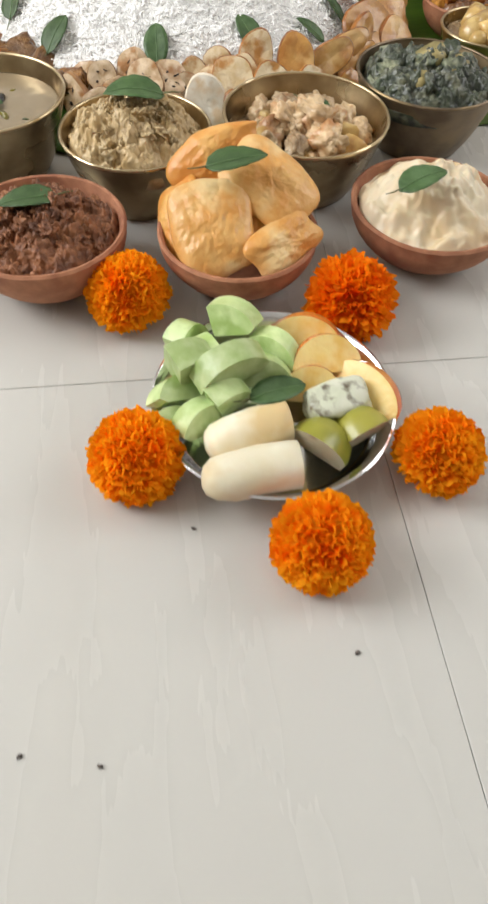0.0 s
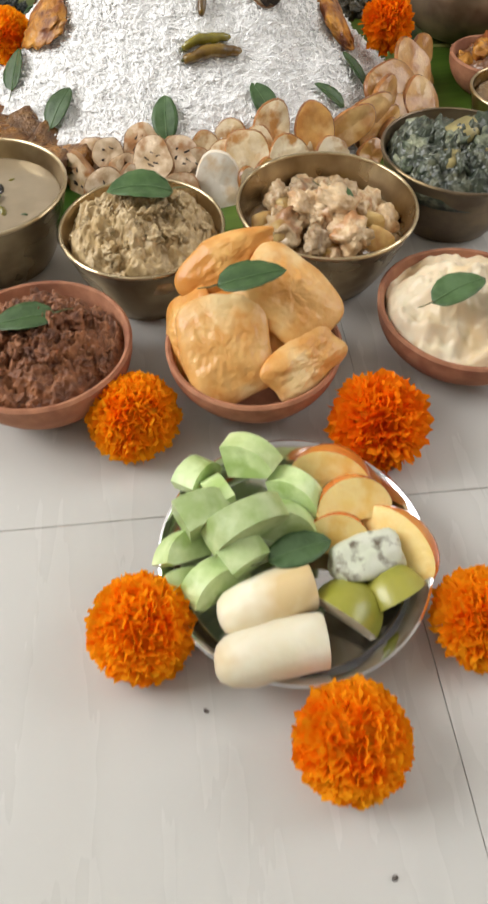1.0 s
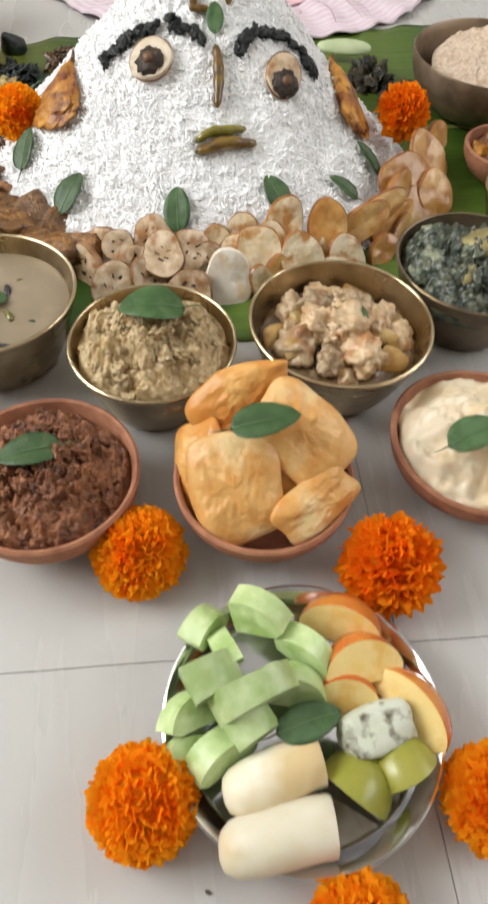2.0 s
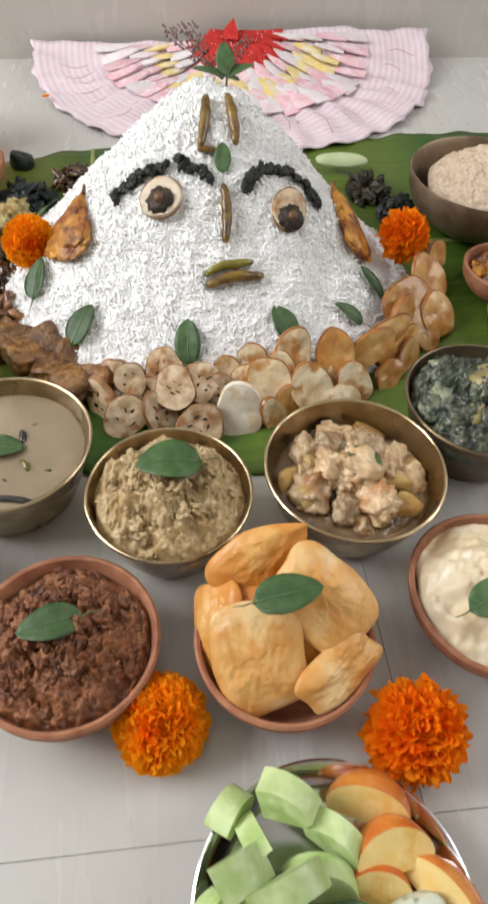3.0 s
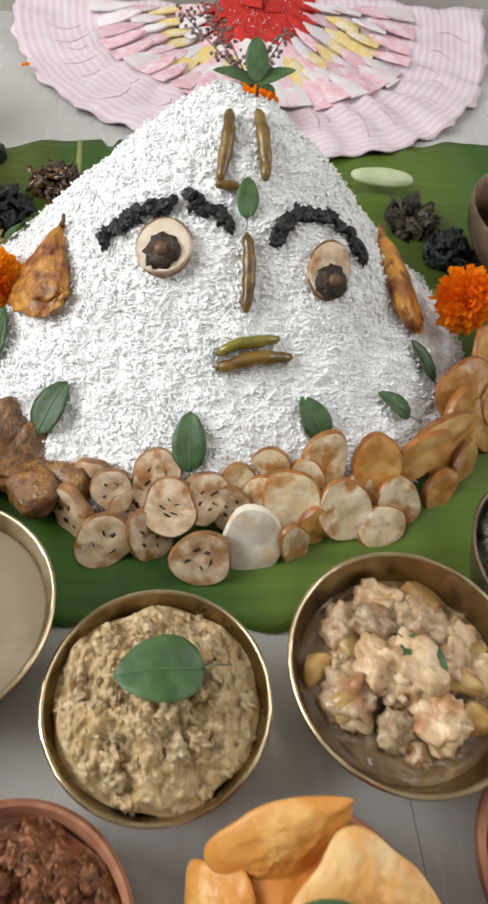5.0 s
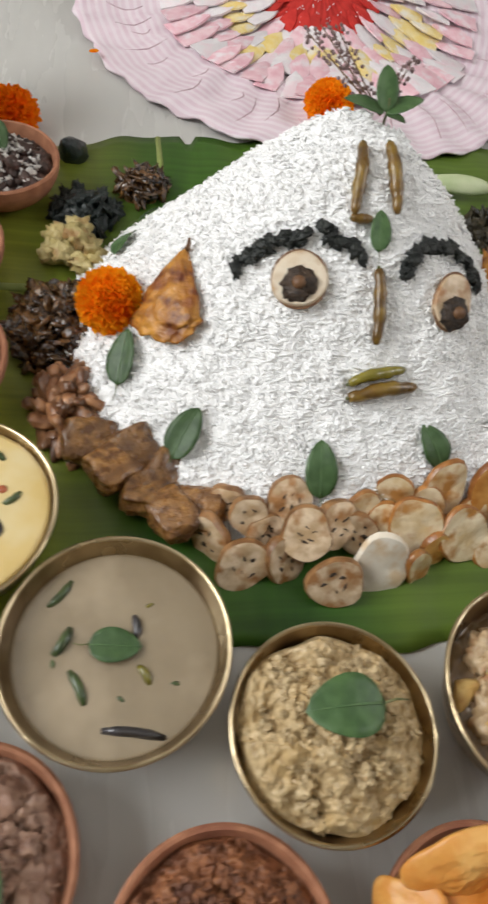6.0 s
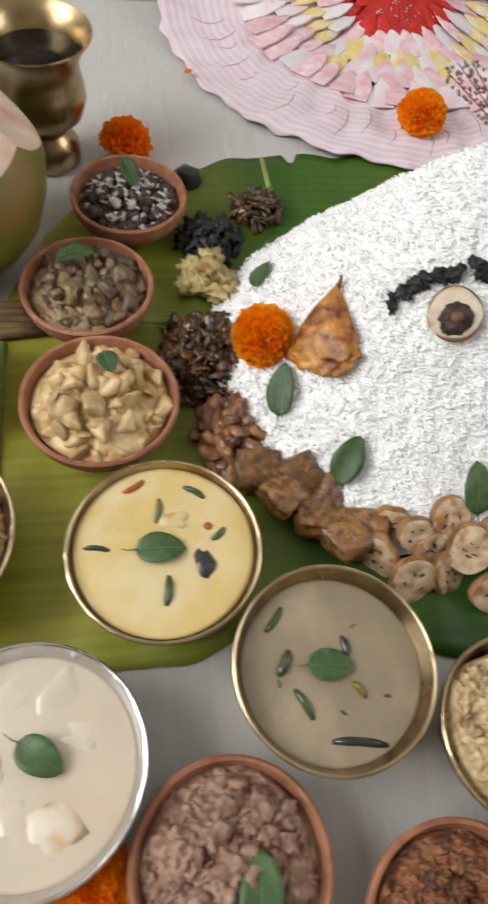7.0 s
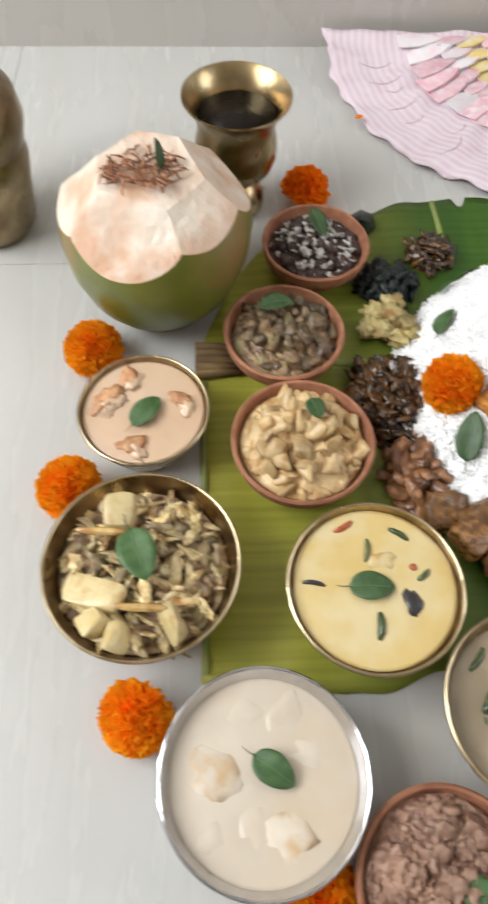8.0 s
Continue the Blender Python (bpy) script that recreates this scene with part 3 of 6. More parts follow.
def banana_leaf():
    th = thing("banana_leaf", "large green banana leaf laid flat on the tiles under the dishes", "leaf")
    bm = bmesh.new()
    nx, ny = 170, 40
    g = []
    for i in range(nx + 1):
        x = -0.478 + 1.338 * i / nx
        f, b = along(FRONT, x), along(BACK, x)
        if -0.094 < x < -0.083:
            b -= 0.018
        f += 0.004 * math.sin(x * 70) + 0.003 * math.sin(x * 31)
        b += 0.004 * math.sin(x * 61)
        g.append([(x, f + (b - f) * j / ny) for j in range(ny + 1)])
    top = [[bm.verts.new((x, y, leaf_z(x, y) + 0.0008)) for x, y in row] for row in g]
    low = [[bm.verts.new((x, y, leaf_z(x, y))) for x, y in row] for row in g]
    for i in range(nx):
        for j in range(ny):
            bm.faces.new((top[i][j], top[i + 1][j], top[i + 1][j + 1], top[i][j + 1]))
            bm.faces.new((low[i][j], low[i][j + 1], low[i + 1][j + 1], low[i + 1][j]))
        for j in (0, ny):
            bm.faces.new((top[i][j], low[i][j], low[i + 1][j], top[i + 1][j]))
    for i in (0, nx):
        for j in range(ny):
            bm.faces.new((top[i][j], top[i][j + 1], low[i][j + 1], low[i][j]))
    part("blade", bm, "banana_leaf", th)
    xs = [-0.478 + 0.06 * k for k in range(23)]
    part("midrib", tube([(x, 1.27 - 0.01 * (x + 0.478), 0.002) for x in xs], [0.006 - 0.002 * k / 22 for k in range(23)], 10), "rib", th)
    bm = bmesh.new()
    for k in range(5):
        tube([(-0.484, 1.248 + 0.011 * k, 0.010 + 0.003 * (k % 2)), (-0.455, 1.25 + 0.010 * k, 0.011), (-0.425, 1.252 + 0.009 * k, 0.008)], [0.006, 0.0062, 0.004], 8, bm)
    part("cut_stalk", bm, "rib_end", th, "dry brown cut end of the leaf rib")
    part("edge_rib", tube([(-0.4735, 0.888, 0.004), (-0.474, 1.0, 0.0045), (-0.474, 1.12, 0.0045), (-0.4745, 1.24, 0.005)], [0.003, 0.0038, 0.004, 0.0045], 8), "rib", th, "pale edge rib")
    part("fold", tube([(-0.126, 1.44, 0.003), (-0.128, 1.5, 0.003), (-0.130, 1.564, 0.003)], [0.004, 0.0045, 0.004], 8), "rib", th, "pale folded rib")


banana_leaf()


# ---- rice mound ----
CX, CY, RAD, AX, AY, PEAK, SHARP, WIDE = 0.0363, 1.1797, 0.2679, 0.0583, 1.2764, 0.2854, 1.2089, 1.0875


def mound_z(x, y):
    dx, dy = x - AX + 1e-6, y - AY
    d = math.hypot(dx, dy) + 1e-9
    ux, uy = dx / d, dy / d
    qx, qy, vx, vy = (AX - CX) / WIDE, AY - CY, ux / WIDE, uy
    a, b, c = vx * vx + vy * vy, qx * vx + qy * vy, qx * qx + qy * qy - RAD * RAD
    t = (-b + math.sqrt(max(b * b - a * c, 0))) / a
    s = d / t
    k = max(0.0, 1 - math.sqrt(s * s + 0.0524) + 0.0364)
    return PEAK * k ** (SHARP + 0.25 * max(uy, 0) - 0.10 * max(-ux, 0) - 0.55 * max(-ux, 0) * max(uy, 0)) + ((0.0070 * noise.noise(Vector((x * 18, y * 18, 3))) + 0.0038 * noise.noise(Vector((x * 48, y * 48, 5))) + 0.0022 * noise.noise(Vector((x * 110, y * 110, 8)))) if s < 1 else 0)


def mound_up(x, y):
    e = 0.012
    return Vector((mound_z(x - e, y) - mound_z(x + e, y), mound_z(x, y - e) - mound_z(x, y + e), 2 * e)).normalized()


def on_mound(x, y, heading=(0, 1), lift=0.0, lean=0.0):
    up = mound_up(x, y)
    m = axes(Vector((x, y, mound_z(x, y))) + up * lift, up, (heading[0], heading[1], 0) if not lean else (heading[0], heading[1], lean))
    return m


def rice_mound():
    th = thing("rice_mound", "tall cone of white boiled rice heaped on the banana leaf", "rice")
    bm = bmesh.new()
    nr, na = 110, 220
    c = bm.verts.new((AX, AY, mound_z(AX, AY)))
    prev = None
    for i in range(1, nr + 1):
        ring = []
        for j in range(na):
            a = 2 * math.pi * j / na
            x1, y1 = CX + RAD * WIDE * math.cos(a), CY + RAD * math.sin(a)
            s = i / nr * min(0.975, (AY - 0.948) / max(AY - y1, 1e-6) if y1 < 0.948 else 1)
            x, y = AX + (x1 - AX) * s, AY + (y1 - AY) * s
            z = mound_z(x, y) + 0.0002
            ring.append(bm.verts.new((x, y, max(z, 0.001))))
        for j in range(na):
            k = (j + 1) % na
            if prev is None:
                bm.faces.new((c, ring[j], ring[k]))
            else:
                bm.faces.new((prev[j], ring[j], ring[k], prev[k]))
        prev = ring
    part("rice_bed", bm, "rice_core", th)
    # long boiled grains, lying every way, some standing off the heap
    rs = np.random.RandomState(3)
    count = 66000
    a = rs.uniform(0, 2 * np.pi, count)
    s = np.sqrt(rs.uniform(0, 1, count)) * 0.985
    x1, y1 = CX + RAD * WIDE * np.cos(a), CY + RAD * np.sin(a)
    s = s * np.where(y1 < 0.948, np.minimum(1, (AY - 0.948) / np.maximum(AY - y1, 1e-6)), 1)
    px, py = AX + (x1 - AX) * s, AY + (y1 - AY) * s
    seg, L, R = 4, 0.0036, 0.00128
    base = [(0, -L, 0)]
    for t, k in ((-0.62, 0.9), (0.55, 1.0)):
        base += [(R * k * math.cos(2 * math.pi * j / seg), t * L, R * k * math.sin(2 * math.pi * j / seg)) for j in range(seg)]
    base = np.array(base + [(0, L, 0)])
    faces = []
    for j in range(seg):
        k = (j + 1) % seg
        faces += [(0, 1 + j, 1 + k), (1 + j, 5 + j, 5 + k, 1 + k), (5 + j, 9, 5 + k)]
    verts, polys = [], []
    for i in range(count):
        x, y = float(px[i]), float(py[i])
        up = mound_up(x, y)
        loose = i % 7 == 0
        lift = rs.uniform(0.0008, 0.0034) if loose else rs.uniform(-0.0007, 0.0008)
        ang, tip = rs.uniform(0, 6.283), rs.normal(0, 0.6 if loose else 0.2)
        h = Vector((math.cos(ang), math.sin(ang), 0))
        h = (h - up * h.dot(up)).normalized()
        h = (h * math.cos(tip) + up * math.sin(tip)).normalized()
        side = h.cross(up).normalized()
        mat = np.array((side, h, side.cross(h)))
        place = np.array((x, y, max(mound_z(x, y), 0.003))) + np.array(up) * lift
        v = (base * np.array((1, rs.uniform(0.7, 1.15), 1))) @ mat + place
        o = len(verts)
        verts.extend(v.tolist())
        polys.extend([tuple(q + o for q in f) for f in faces])
    me = bpy.data.meshes.new("loose_rice")
    me.from_pydata(verts, [], polys)
    me.materials.append(M["rice"])
    me.polygons.foreach_set("use_smooth", [True] * len(me.polygons))
    ob = new("loose_rice", me)
    ob.parent = th
    tagged(ob, kind="stuff")


rice_mound()


# ---- herb leaves ----
LEAVES = [mesh_of("leaf", leaf_bm(0.055, 0.032, seed=k, curl=0.1 + 0.08 * k), "leaf") for k in range(4)]


def midrib_bm(k):
    """A pale vein along the middle of leaf k."""
    pts = []
    for i in range(9):
        u = 0.03 + 0.92 * i / 8
        pts.append((0, (u - 0.5) * 0.055, 0.0006 + (0.1 + 0.08 * k) * 0.055 * (4 * (u - 0.5) ** 2 - 0.6) * -0.3 + 0.0002))
    return tube(pts, [0.00085 - 0.00007 * i for i in range(9)], 6)


RIBS = [mesh_of("midrib", midrib_bm(k), "vein") for k in range(4)]


def herb_leaf(m, size=1.0, wide=1.0, where="on the rice", k=0, group=""):
    ob = new("herb_leaf", LEAVES[k % 4])
    ob.matrix_basis = m @ Matrix.Diagonal((size * wide, size, size, 1))
    tagged(ob, "small oval green herb leaf lying " + where, "leaf", group)
    piece("midrib", RIBS[k % 4], ob, pose(0, 0, 0))
    part("stem", tube([(0, 0, 0), (0.001, -0.008, 0.0005), (0.0, -0.016, 0.001)], [0.0007, 0.0006, 0.0004], 6), "stalk", ob, m=pose(0, -0.0265, 0.001))
    return ob


for k, (x, y, hx, hy, s, w) in enumerate([
        (-0.173, 1.126, 0.45, 0.9, 1.05, 0.95), (-0.117, 1.041, 0.55, 0.75, 1.0, 1.05), (0.005, 0.998, 0.1, 1, 1.0, 1.0),
        (0.118, 1.021, -0.45, 0.9, 0.85, 1.1), (0.243, 1.100, -0.75, 0.6, 0.95, 0.8), (0.202, 1.045, -0.9, 0.35, 0.85, 0.8),
        (-0.171, 1.289, 0.5, 0.8, 0.85, 0.9), (-0.141, 1.372, 0.8, 0.5, 0.7, 0.7), (-0.098, 1.418, 0.9, 0.3, 0.55, 0.6), (0.058, 1.176, 0.05, 1, 0.7, 0.95)]):
    herb_leaf(on_mound(x, y, (hx, hy), 0.0062), s, w, "on the boiled rice", k, "leaves on the rice")


# ---- vegetable pieces that make the pattern on the rice ----
def chilli(a, b, r, colour, label):
    """A wrinkled fried chilli lying on the rice from a to b."""
    pts, rad = [], []
    n = 13
    for i in range(n):
        u = i / (n - 1)
        x, y = a[0] + (b[0] - a[0]) * u, a[1] + (b[1] - a[1]) * u
        bow = 0.004 * math.sin(math.pi * u)
        k = math.sin(math.pi * min(1, 0.08 + 0.9 * u)) ** 0.5
        pts.append(Vector((x + bow * 0.5, y, mound_z(x, y))) + mound_up(x, y) * (0.0045 + r * 0.4))
        rad.append(r * (0.25 + 0.8 * k) * (1 + 0.1 * math.sin(u * 23)))
    ob = thing("fried_chilli", label, "chilli", group="chillies on the rice")
    pod = part("pod", tube(pts, rad, 10), colour, ob)
    part("stalk", tube([pts[0], pts[0] + (pts[0] - pts[1]) * 0.5], [r * 0.35, r * 0.25], 6), "stalk", pod)


for a, b, r, c in (((0.044, 1.245), (0.034, 1.187), 0.0062, "chilli"), ((0.069, 1.248), (0.073, 1.190), 0.0062, "chilli"), ((0.057, 1.148), (0.054, 1.091), 0.0060, "chilli"),
                   ((0.030, 1.053), (0.097, 1.065), 0.0068, "chilli"), ((0.031, 1.064), (0.085, 1.077), 0.0056, "chilli_green"), ((0.031, 1.184), (0.051, 1.185), 0.0045, "chilli")):
    chilli(a, b, r, c, "glossy brown fried chilli pressed onto the rice" if c == "chilli" else "olive green fried chilli pressed onto the rice")

CHAR = [mesh_of("shred", blob(0.0085, 0.0055, 0.0035, 0.9, 2.6, 20 + k, 3), "charred") for k in range(4)]


def greens_arc(points, n, name, label, wide=0.0042, size=0.88):
    """A line of dark crisp leaf shreds on the rice."""
    ob = thing(name, label, "fried greens", group="arcs of dark greens on the rice")
    rnd = random.Random(len(points) * 7 + n)
    for i in range(n):
        u = i / (n - 1) * (len(points) - 1)
        k = min(int(u), len(points) - 2)
        f = u - k
        x = points[k][0] + (points[k + 1][0] - points[k][0]) * f + rnd.uniform(-wide, wide)
        y = points[k][1] + (points[k + 1][1] - points[k][1]) * f + rnd.uniform(-wide, wide)
        s = size * rnd.uniform(0.65, 1.1)
        piece("shred", CHAR[i % 4], ob, on_mound(x, y, (rnd.uniform(-1, 1), rnd.uniform(-1, 1)), 0.006) @ pose(0, 0, 0, rnd.uniform(-30, 30), rnd.uniform(-30, 30)) @ Matrix.Diagonal((s, s, s, 1)))


greens_arc([(-0.069, 1.165), (-0.050, 1.176), (-0.028, 1.180), (-0.010, 1.173)], 22, "fried_greens", "curved line of blackened fried greens on the rice")
greens_arc([(0.008, 1.176), (0.022, 1.168), (0.040, 1.157)], 15, "fried_greens", "short line of blackened fried greens on the rice")
greens_arc([(0.082, 1.142), (0.086, 1.154), (0.100, 1.170), (0.121, 1.180), (0.145, 1.183), (0.163, 1.178), (0.174, 1.167)], 34, "fried_greens", "wide curved line of blackened fried greens on the rice")


def eye_slice(x, y, rx, ry, off, head, tone="eye_flesh"):
    ob = thing("vegetable_slice", "round pale vegetable slice with dark stem cap on the rice", "vegetable slice", on_mound(x, y, head, 0.002), "round slices on the rice")
    part("flesh", wafer(rx, 0.008, ry / rx, 0.06, 3, 28), tone, ob)
    bm = bmesh.new()
    tube([(rx * math.cos(2 * math.pi * i / 28) * 1.0, ry * math.sin(2 * math.pi * i / 28) * 1.0, 0.004) for i in range(28)], [0.0014] * 28, 6, bm)
    part("skin", bm, "skin", ob)
    bm = blob(0.0155, 0.0155, 0.006, 0.5, 3.4, 8, 3)
    cap = part("stem_cap", bm, "dark_seed", ob, m=pose(off[0], off[1], 0.009))
    part("stem_stub", lathe([(0, 0.016), (0.005, 0.0155), (0.0062, 0.012), (0.0058, 0.006)], 14), "skin", cap, m=pose(0, 0, -0.006))


eye_slice(-0.015, 1.140, 0.0252, 0.0265, (-0.001, -0.005), (0, 1))
eye_slice(0.134, 1.134, 0.021, 0.028, (0.003, -0.011), (0.1, 1), "plantain")


def ear(x, y, head, length, width, name, label, seed):
    ob = new(name, mesh_of(name, blob(width, length, 0.011, 0.16, 2.2, seed, 5, 0.0, 0.022), "fritter"))
    for v in ob.data.vertices:
        u = v.co.y / length
        v.co.x *= max(0.12, 1.12 - 0.5 * (u + 1)) * (1.35 if u < -0.45 else 1.2)
    ob.matrix_basis = on_mound(x, y, head, 0.007)
    tagged(ob, label, "fritter", "fritters on the rice")
    part("stalk", tube([(0, length * 0.93, 0), (0.003, length * 1.05, 0.002), (0.004, length * 1.16, 0.005)], [0.003, 0.0022, 0.0015], 8), "skin", ob)


ear(-0.124, 1.168, (0.56, 0.83), 0.048, 0.040, "fried_fritter", "golden brown fried fritter with a pointed tip resting on the rice", 3)
ear(0.221, 1.176, (-0.56, 0.83), 0.058, 0.028, "fried_fritter", "long brown fried fritter with a pointed tip resting on the rice", 5)


# sprig on the peak
def sprig():
    th = thing("herb_sprig", "herb sprig with dry purplish flower spikes stuck in the rice", "herb sprig", pose(0.071, 1.278, mound_z(0.071, 1.278)))
    part("stem", tube([(0, 0, -0.01), (0.002, 0.006, 0.012), (0.003, 0.012, 0.022)], [0.0016, 0.0014, 0.001], 6), "stalk", th)
    for yaw, tip, s in ((0, 42, 0.9), (-75, 15, 0.85), (80, 10, 0.9), (-140, 5, 0.5)):
        part("leaf", leaf_bm(0.046, 0.026, seed=int(yaw) % 7), "leaf", th, m=pose(0, 0.004, 0.012) @ pose(0, 0, 0, 0, 0, yaw) @ pose(0, 0, 0, tip) @ pose(0, 0.024 * s, 0) @ Matrix.Diagonal((s, s, s, 1)))
    rnd = random.Random(5)
    for sx, ln in ((-0.050, 0.095), (-0.066, 0.080), (-0.034, 0.100), (0.036, 0.050)):
        bm = tube([(0, 0, 0), (sx * 0.5, ln * 0.5, 0.015), (sx, ln, 0.03)], [0.001, 0.0008, 0.0005], 5)
        part("spike_stem", bm, "skin", th, m=pose(-0.004, 0.006, 0.008))
        bm = bmesh.new()
        for i in range(44):
            u = 0.25 + 0.75 * i / 43
            a = rnd.uniform(0, 6.3)
            c = Vector((sx * u + 0.006 * math.cos(a), ln * u, 0.03 * u + 0.006 * math.sin(a)))
            bmesh.ops.create_icosphere(bm, subdivisions=1, radius=rnd.uniform(0.0012, 0.0024), matrix=Matrix.Translation(c))
        tagged(part("seed_head", bm, "sprig", th, m=pose(-0.004, 0.006, 0.008)), kind="stuff")


sprig()


# ---- marigolds ----
def marigold_bm(seed, loose=False, r=0.0325, h=0.05):
    """Many small ruffled petals over a domed head."""
    rnd = random.Random(seed)
    verts, faces = [], []
    n = 800
    for i in range(n):
        u = (i + 0.5) / n
        phi = math.acos(1 - 1.35 * u)
        th = i * 2.399963 + rnd.uniform(-0.3, 0.3)
        d = Vector((math.sin(phi) * math.cos(th), math.sin(phi) * math.sin(th), math.cos(phi)))
        ctr = Vector((d.x * r * 0.7, d.y * r * 0.7, d.z * h * 0.44))
        out = (d + Vector((rnd.uniform(-0.24, 0.24), rnd.uniform(-0.24, 0.24), rnd.uniform(-0.22, 0.22))) * (1.6 if loose else 1)).normalized()
        side = out.cross(Vector((rnd.uniform(-1, 1), rnd.uniform(-1, 1), rnd.uniform(-1, 1)))).normalized()
        up = side.cross(out)
        ln = r * rnd.uniform(0.26, 0.40) * (0.8 + 0.35 * u) * (rnd.uniform(0.8, 1.5) if loose else 1)
        w = r * rnd.uniform(0.08, 0.135)
        o = len(verts)
        for a, k, b in ((0, 0.45, 0), (0.55, 0.95, 0.05), (1.0, 1.0, 0.22)):
            for s in (-1, -0.35, 0.3, 1):
                ruff = 0.28 * w * math.sin(s * 4 + i) * a
                verts.append(ctr + out * (ln * a * (1 - 0.12 * abs(s) * a + 0.1 * a * math.sin(7 * s + i))) + side * (w * k * s) + up * (ruff + w * b * abs(s)))
        for a in range(2):
            for s in range(3):
                q = o + a * 4 + s
                faces.append((q, q + 1, q + 5, q + 4))
    bm = bmesh.new()
    vs = [bm.verts.new(v) for v in verts]
    for f in faces:
        bm.faces.new([vs[k] for k in f])
    bmesh.ops.create_uvsphere(bm, u_segments=20, v_segments=12, radius=1, matrix=Matrix.Diagonal((r * 0.84, r * 0.84, h * 0.50, 1)))
    return bm


def marigold_kind(seed, colour, loose=False):
    th = thing("marigold", "round orange marigold flower head lying on the floor", "flower", group="marigolds")
    part("petals", marigold_bm(seed, loose), colour, th)
    part("calyx", lathe([(0, -0.002), (0.008, 0.0), (0.013, 0.008), (0.016, 0.014)], 16), "calyx", th, m=pose(0, 0, -0.022))
    return th


FLOWERS = [marigold_kind(1, "petal"), marigold_kind(2, "petal"), marigold_kind(3, "petal_red", True)]
SPOTS = [  # kind, x, y, height of its middle, tilt x, tilt y, turn, size
    (0, -0.039, 0.400, 0.027, 30, -25, 10, 1.06), (1, 0.087, 0.316, 0.027, 28, 5, 40, 1.05), (0, 0.190, 0.383, 0.027, 8, 12, 120, 1.02),
    (1, -0.041, 0.579, 0.030, 10, -10, 70, 1.1), (2, 0.157, 0.552, 0.031, 35, 0, 0, 1.08), (0, -0.189, 1.186, 0.070, 42, -12, 0, 1.0),
    (2, 0.300, 1.163, 0.078, 48, 20, 60, 0.92), (0, 0.120, 1.626, 0.036, 15, 0, 30, 1.06), (2, -0.322, 1.568, 0.026, -10, 20, 90, 0.95),
    (1, -0.610, 1.279, 0.026, 12, 0, 0, 1.06), (0, -0.622, 1.086, 0.027, 15, -10, 200, 1.06), (1, -0.538, 0.846, 0.027, 45, -30, 150, 1.06),
    (0, -0.383, 0.703, 0.027, 15, 0, 250, 1.06)]
used = set()
for kind, x, y, z, rx, ry, rz, s in SPOTS:
    m = pose(x, y, z, rx, ry, 0) @ pose(0, 0, 0, 0, 0, rz)
    f = copy_thing(FLOWERS[kind], m) if kind in used else FLOWERS[kind]
    f.matrix_basis = m @ Matrix.Diagonal((s, s, s, 1))
    used.add(kind)
    where = "lying on the floor tile"
    if z > 0.05:
        where = "tucked against the rice beside a fritter"
    elif 1.6 < y and x > 0:
        where = "lying on the patchwork mat"
    elif kind == 2:
        where = "with loose ruffled petals on the tile"
    tagged(f, ("deep " if kind == 2 else "bright ") + "orange marigold flower head " + where, "flower", "marigolds")
bit = new("marigold_petal", mesh_of("marigold_petal", blob(0.006, 0.0035, 0.0015, 0.4, 2, 4, 2), "petal_red"))
bit.matrix_basis = pose(0.193, 0.548, 0.0012, 0, 0, 60)
tagged(bit, "fallen orange petal on the floor tile", "petal")
bit = new("marigold_petal", mesh_of("marigold_petal", blob(0.007, 0.004, 0.0018, 0.4, 2, 9, 2), "petal"))
bit.matrix_basis = pose(-0.221, 1.744, 0.021, 0, 0, 20)
tagged(bit, "fallen orange petal on the patchwork mat", "petal")


# ---- bowls ----
def metal_bowl(x, y, r, h, base=0.0, metal="brass", label="brass bowl", round_belly=0.0, name="metal_bowl"):
    th = thing(name, label, "bowl", pose(x, y, base))
    b = r * (0.70 + 0.05 * round_belly)
    t = 0.0022
    out = [(0, 0.001), (b * 0.8, 0.0), (b * 0.94, 0.002), (b, 0.008)]
    for k in range(1, 9):
        u = k / 8
        out.append((b + (r - b) * (u ** (0.55 if round_belly else 0.8)), 0.008 + (h - 0.012) * u))
    out += [(r + 0.0012, h - 0.002), (r + 0.0012, h), (r - 0.0012, h + 0.0008), (r - t, h - 0.003)]
    inner = [(q - t * 1.4, z + t * 0.4) for q, z in out[4:11]][::-1]
    inner += [(b * 0.85, 0.006), (0, 0.0055)]
    part("body", lathe(out + inner, 72), metal, th)
    bm = bmesh.new()
    tube([((r + 0.0002) * math.cos(2 * math.pi * i / 72), (r + 0.0002) * math.sin(2 * math.pi * i / 72), h) for i in range(73)], [0.0019] * 73, 8, bm)
    part("rim", bm, "rim_brass" if metal == "brass" else metal, th, "rolled metal rim")
    return th


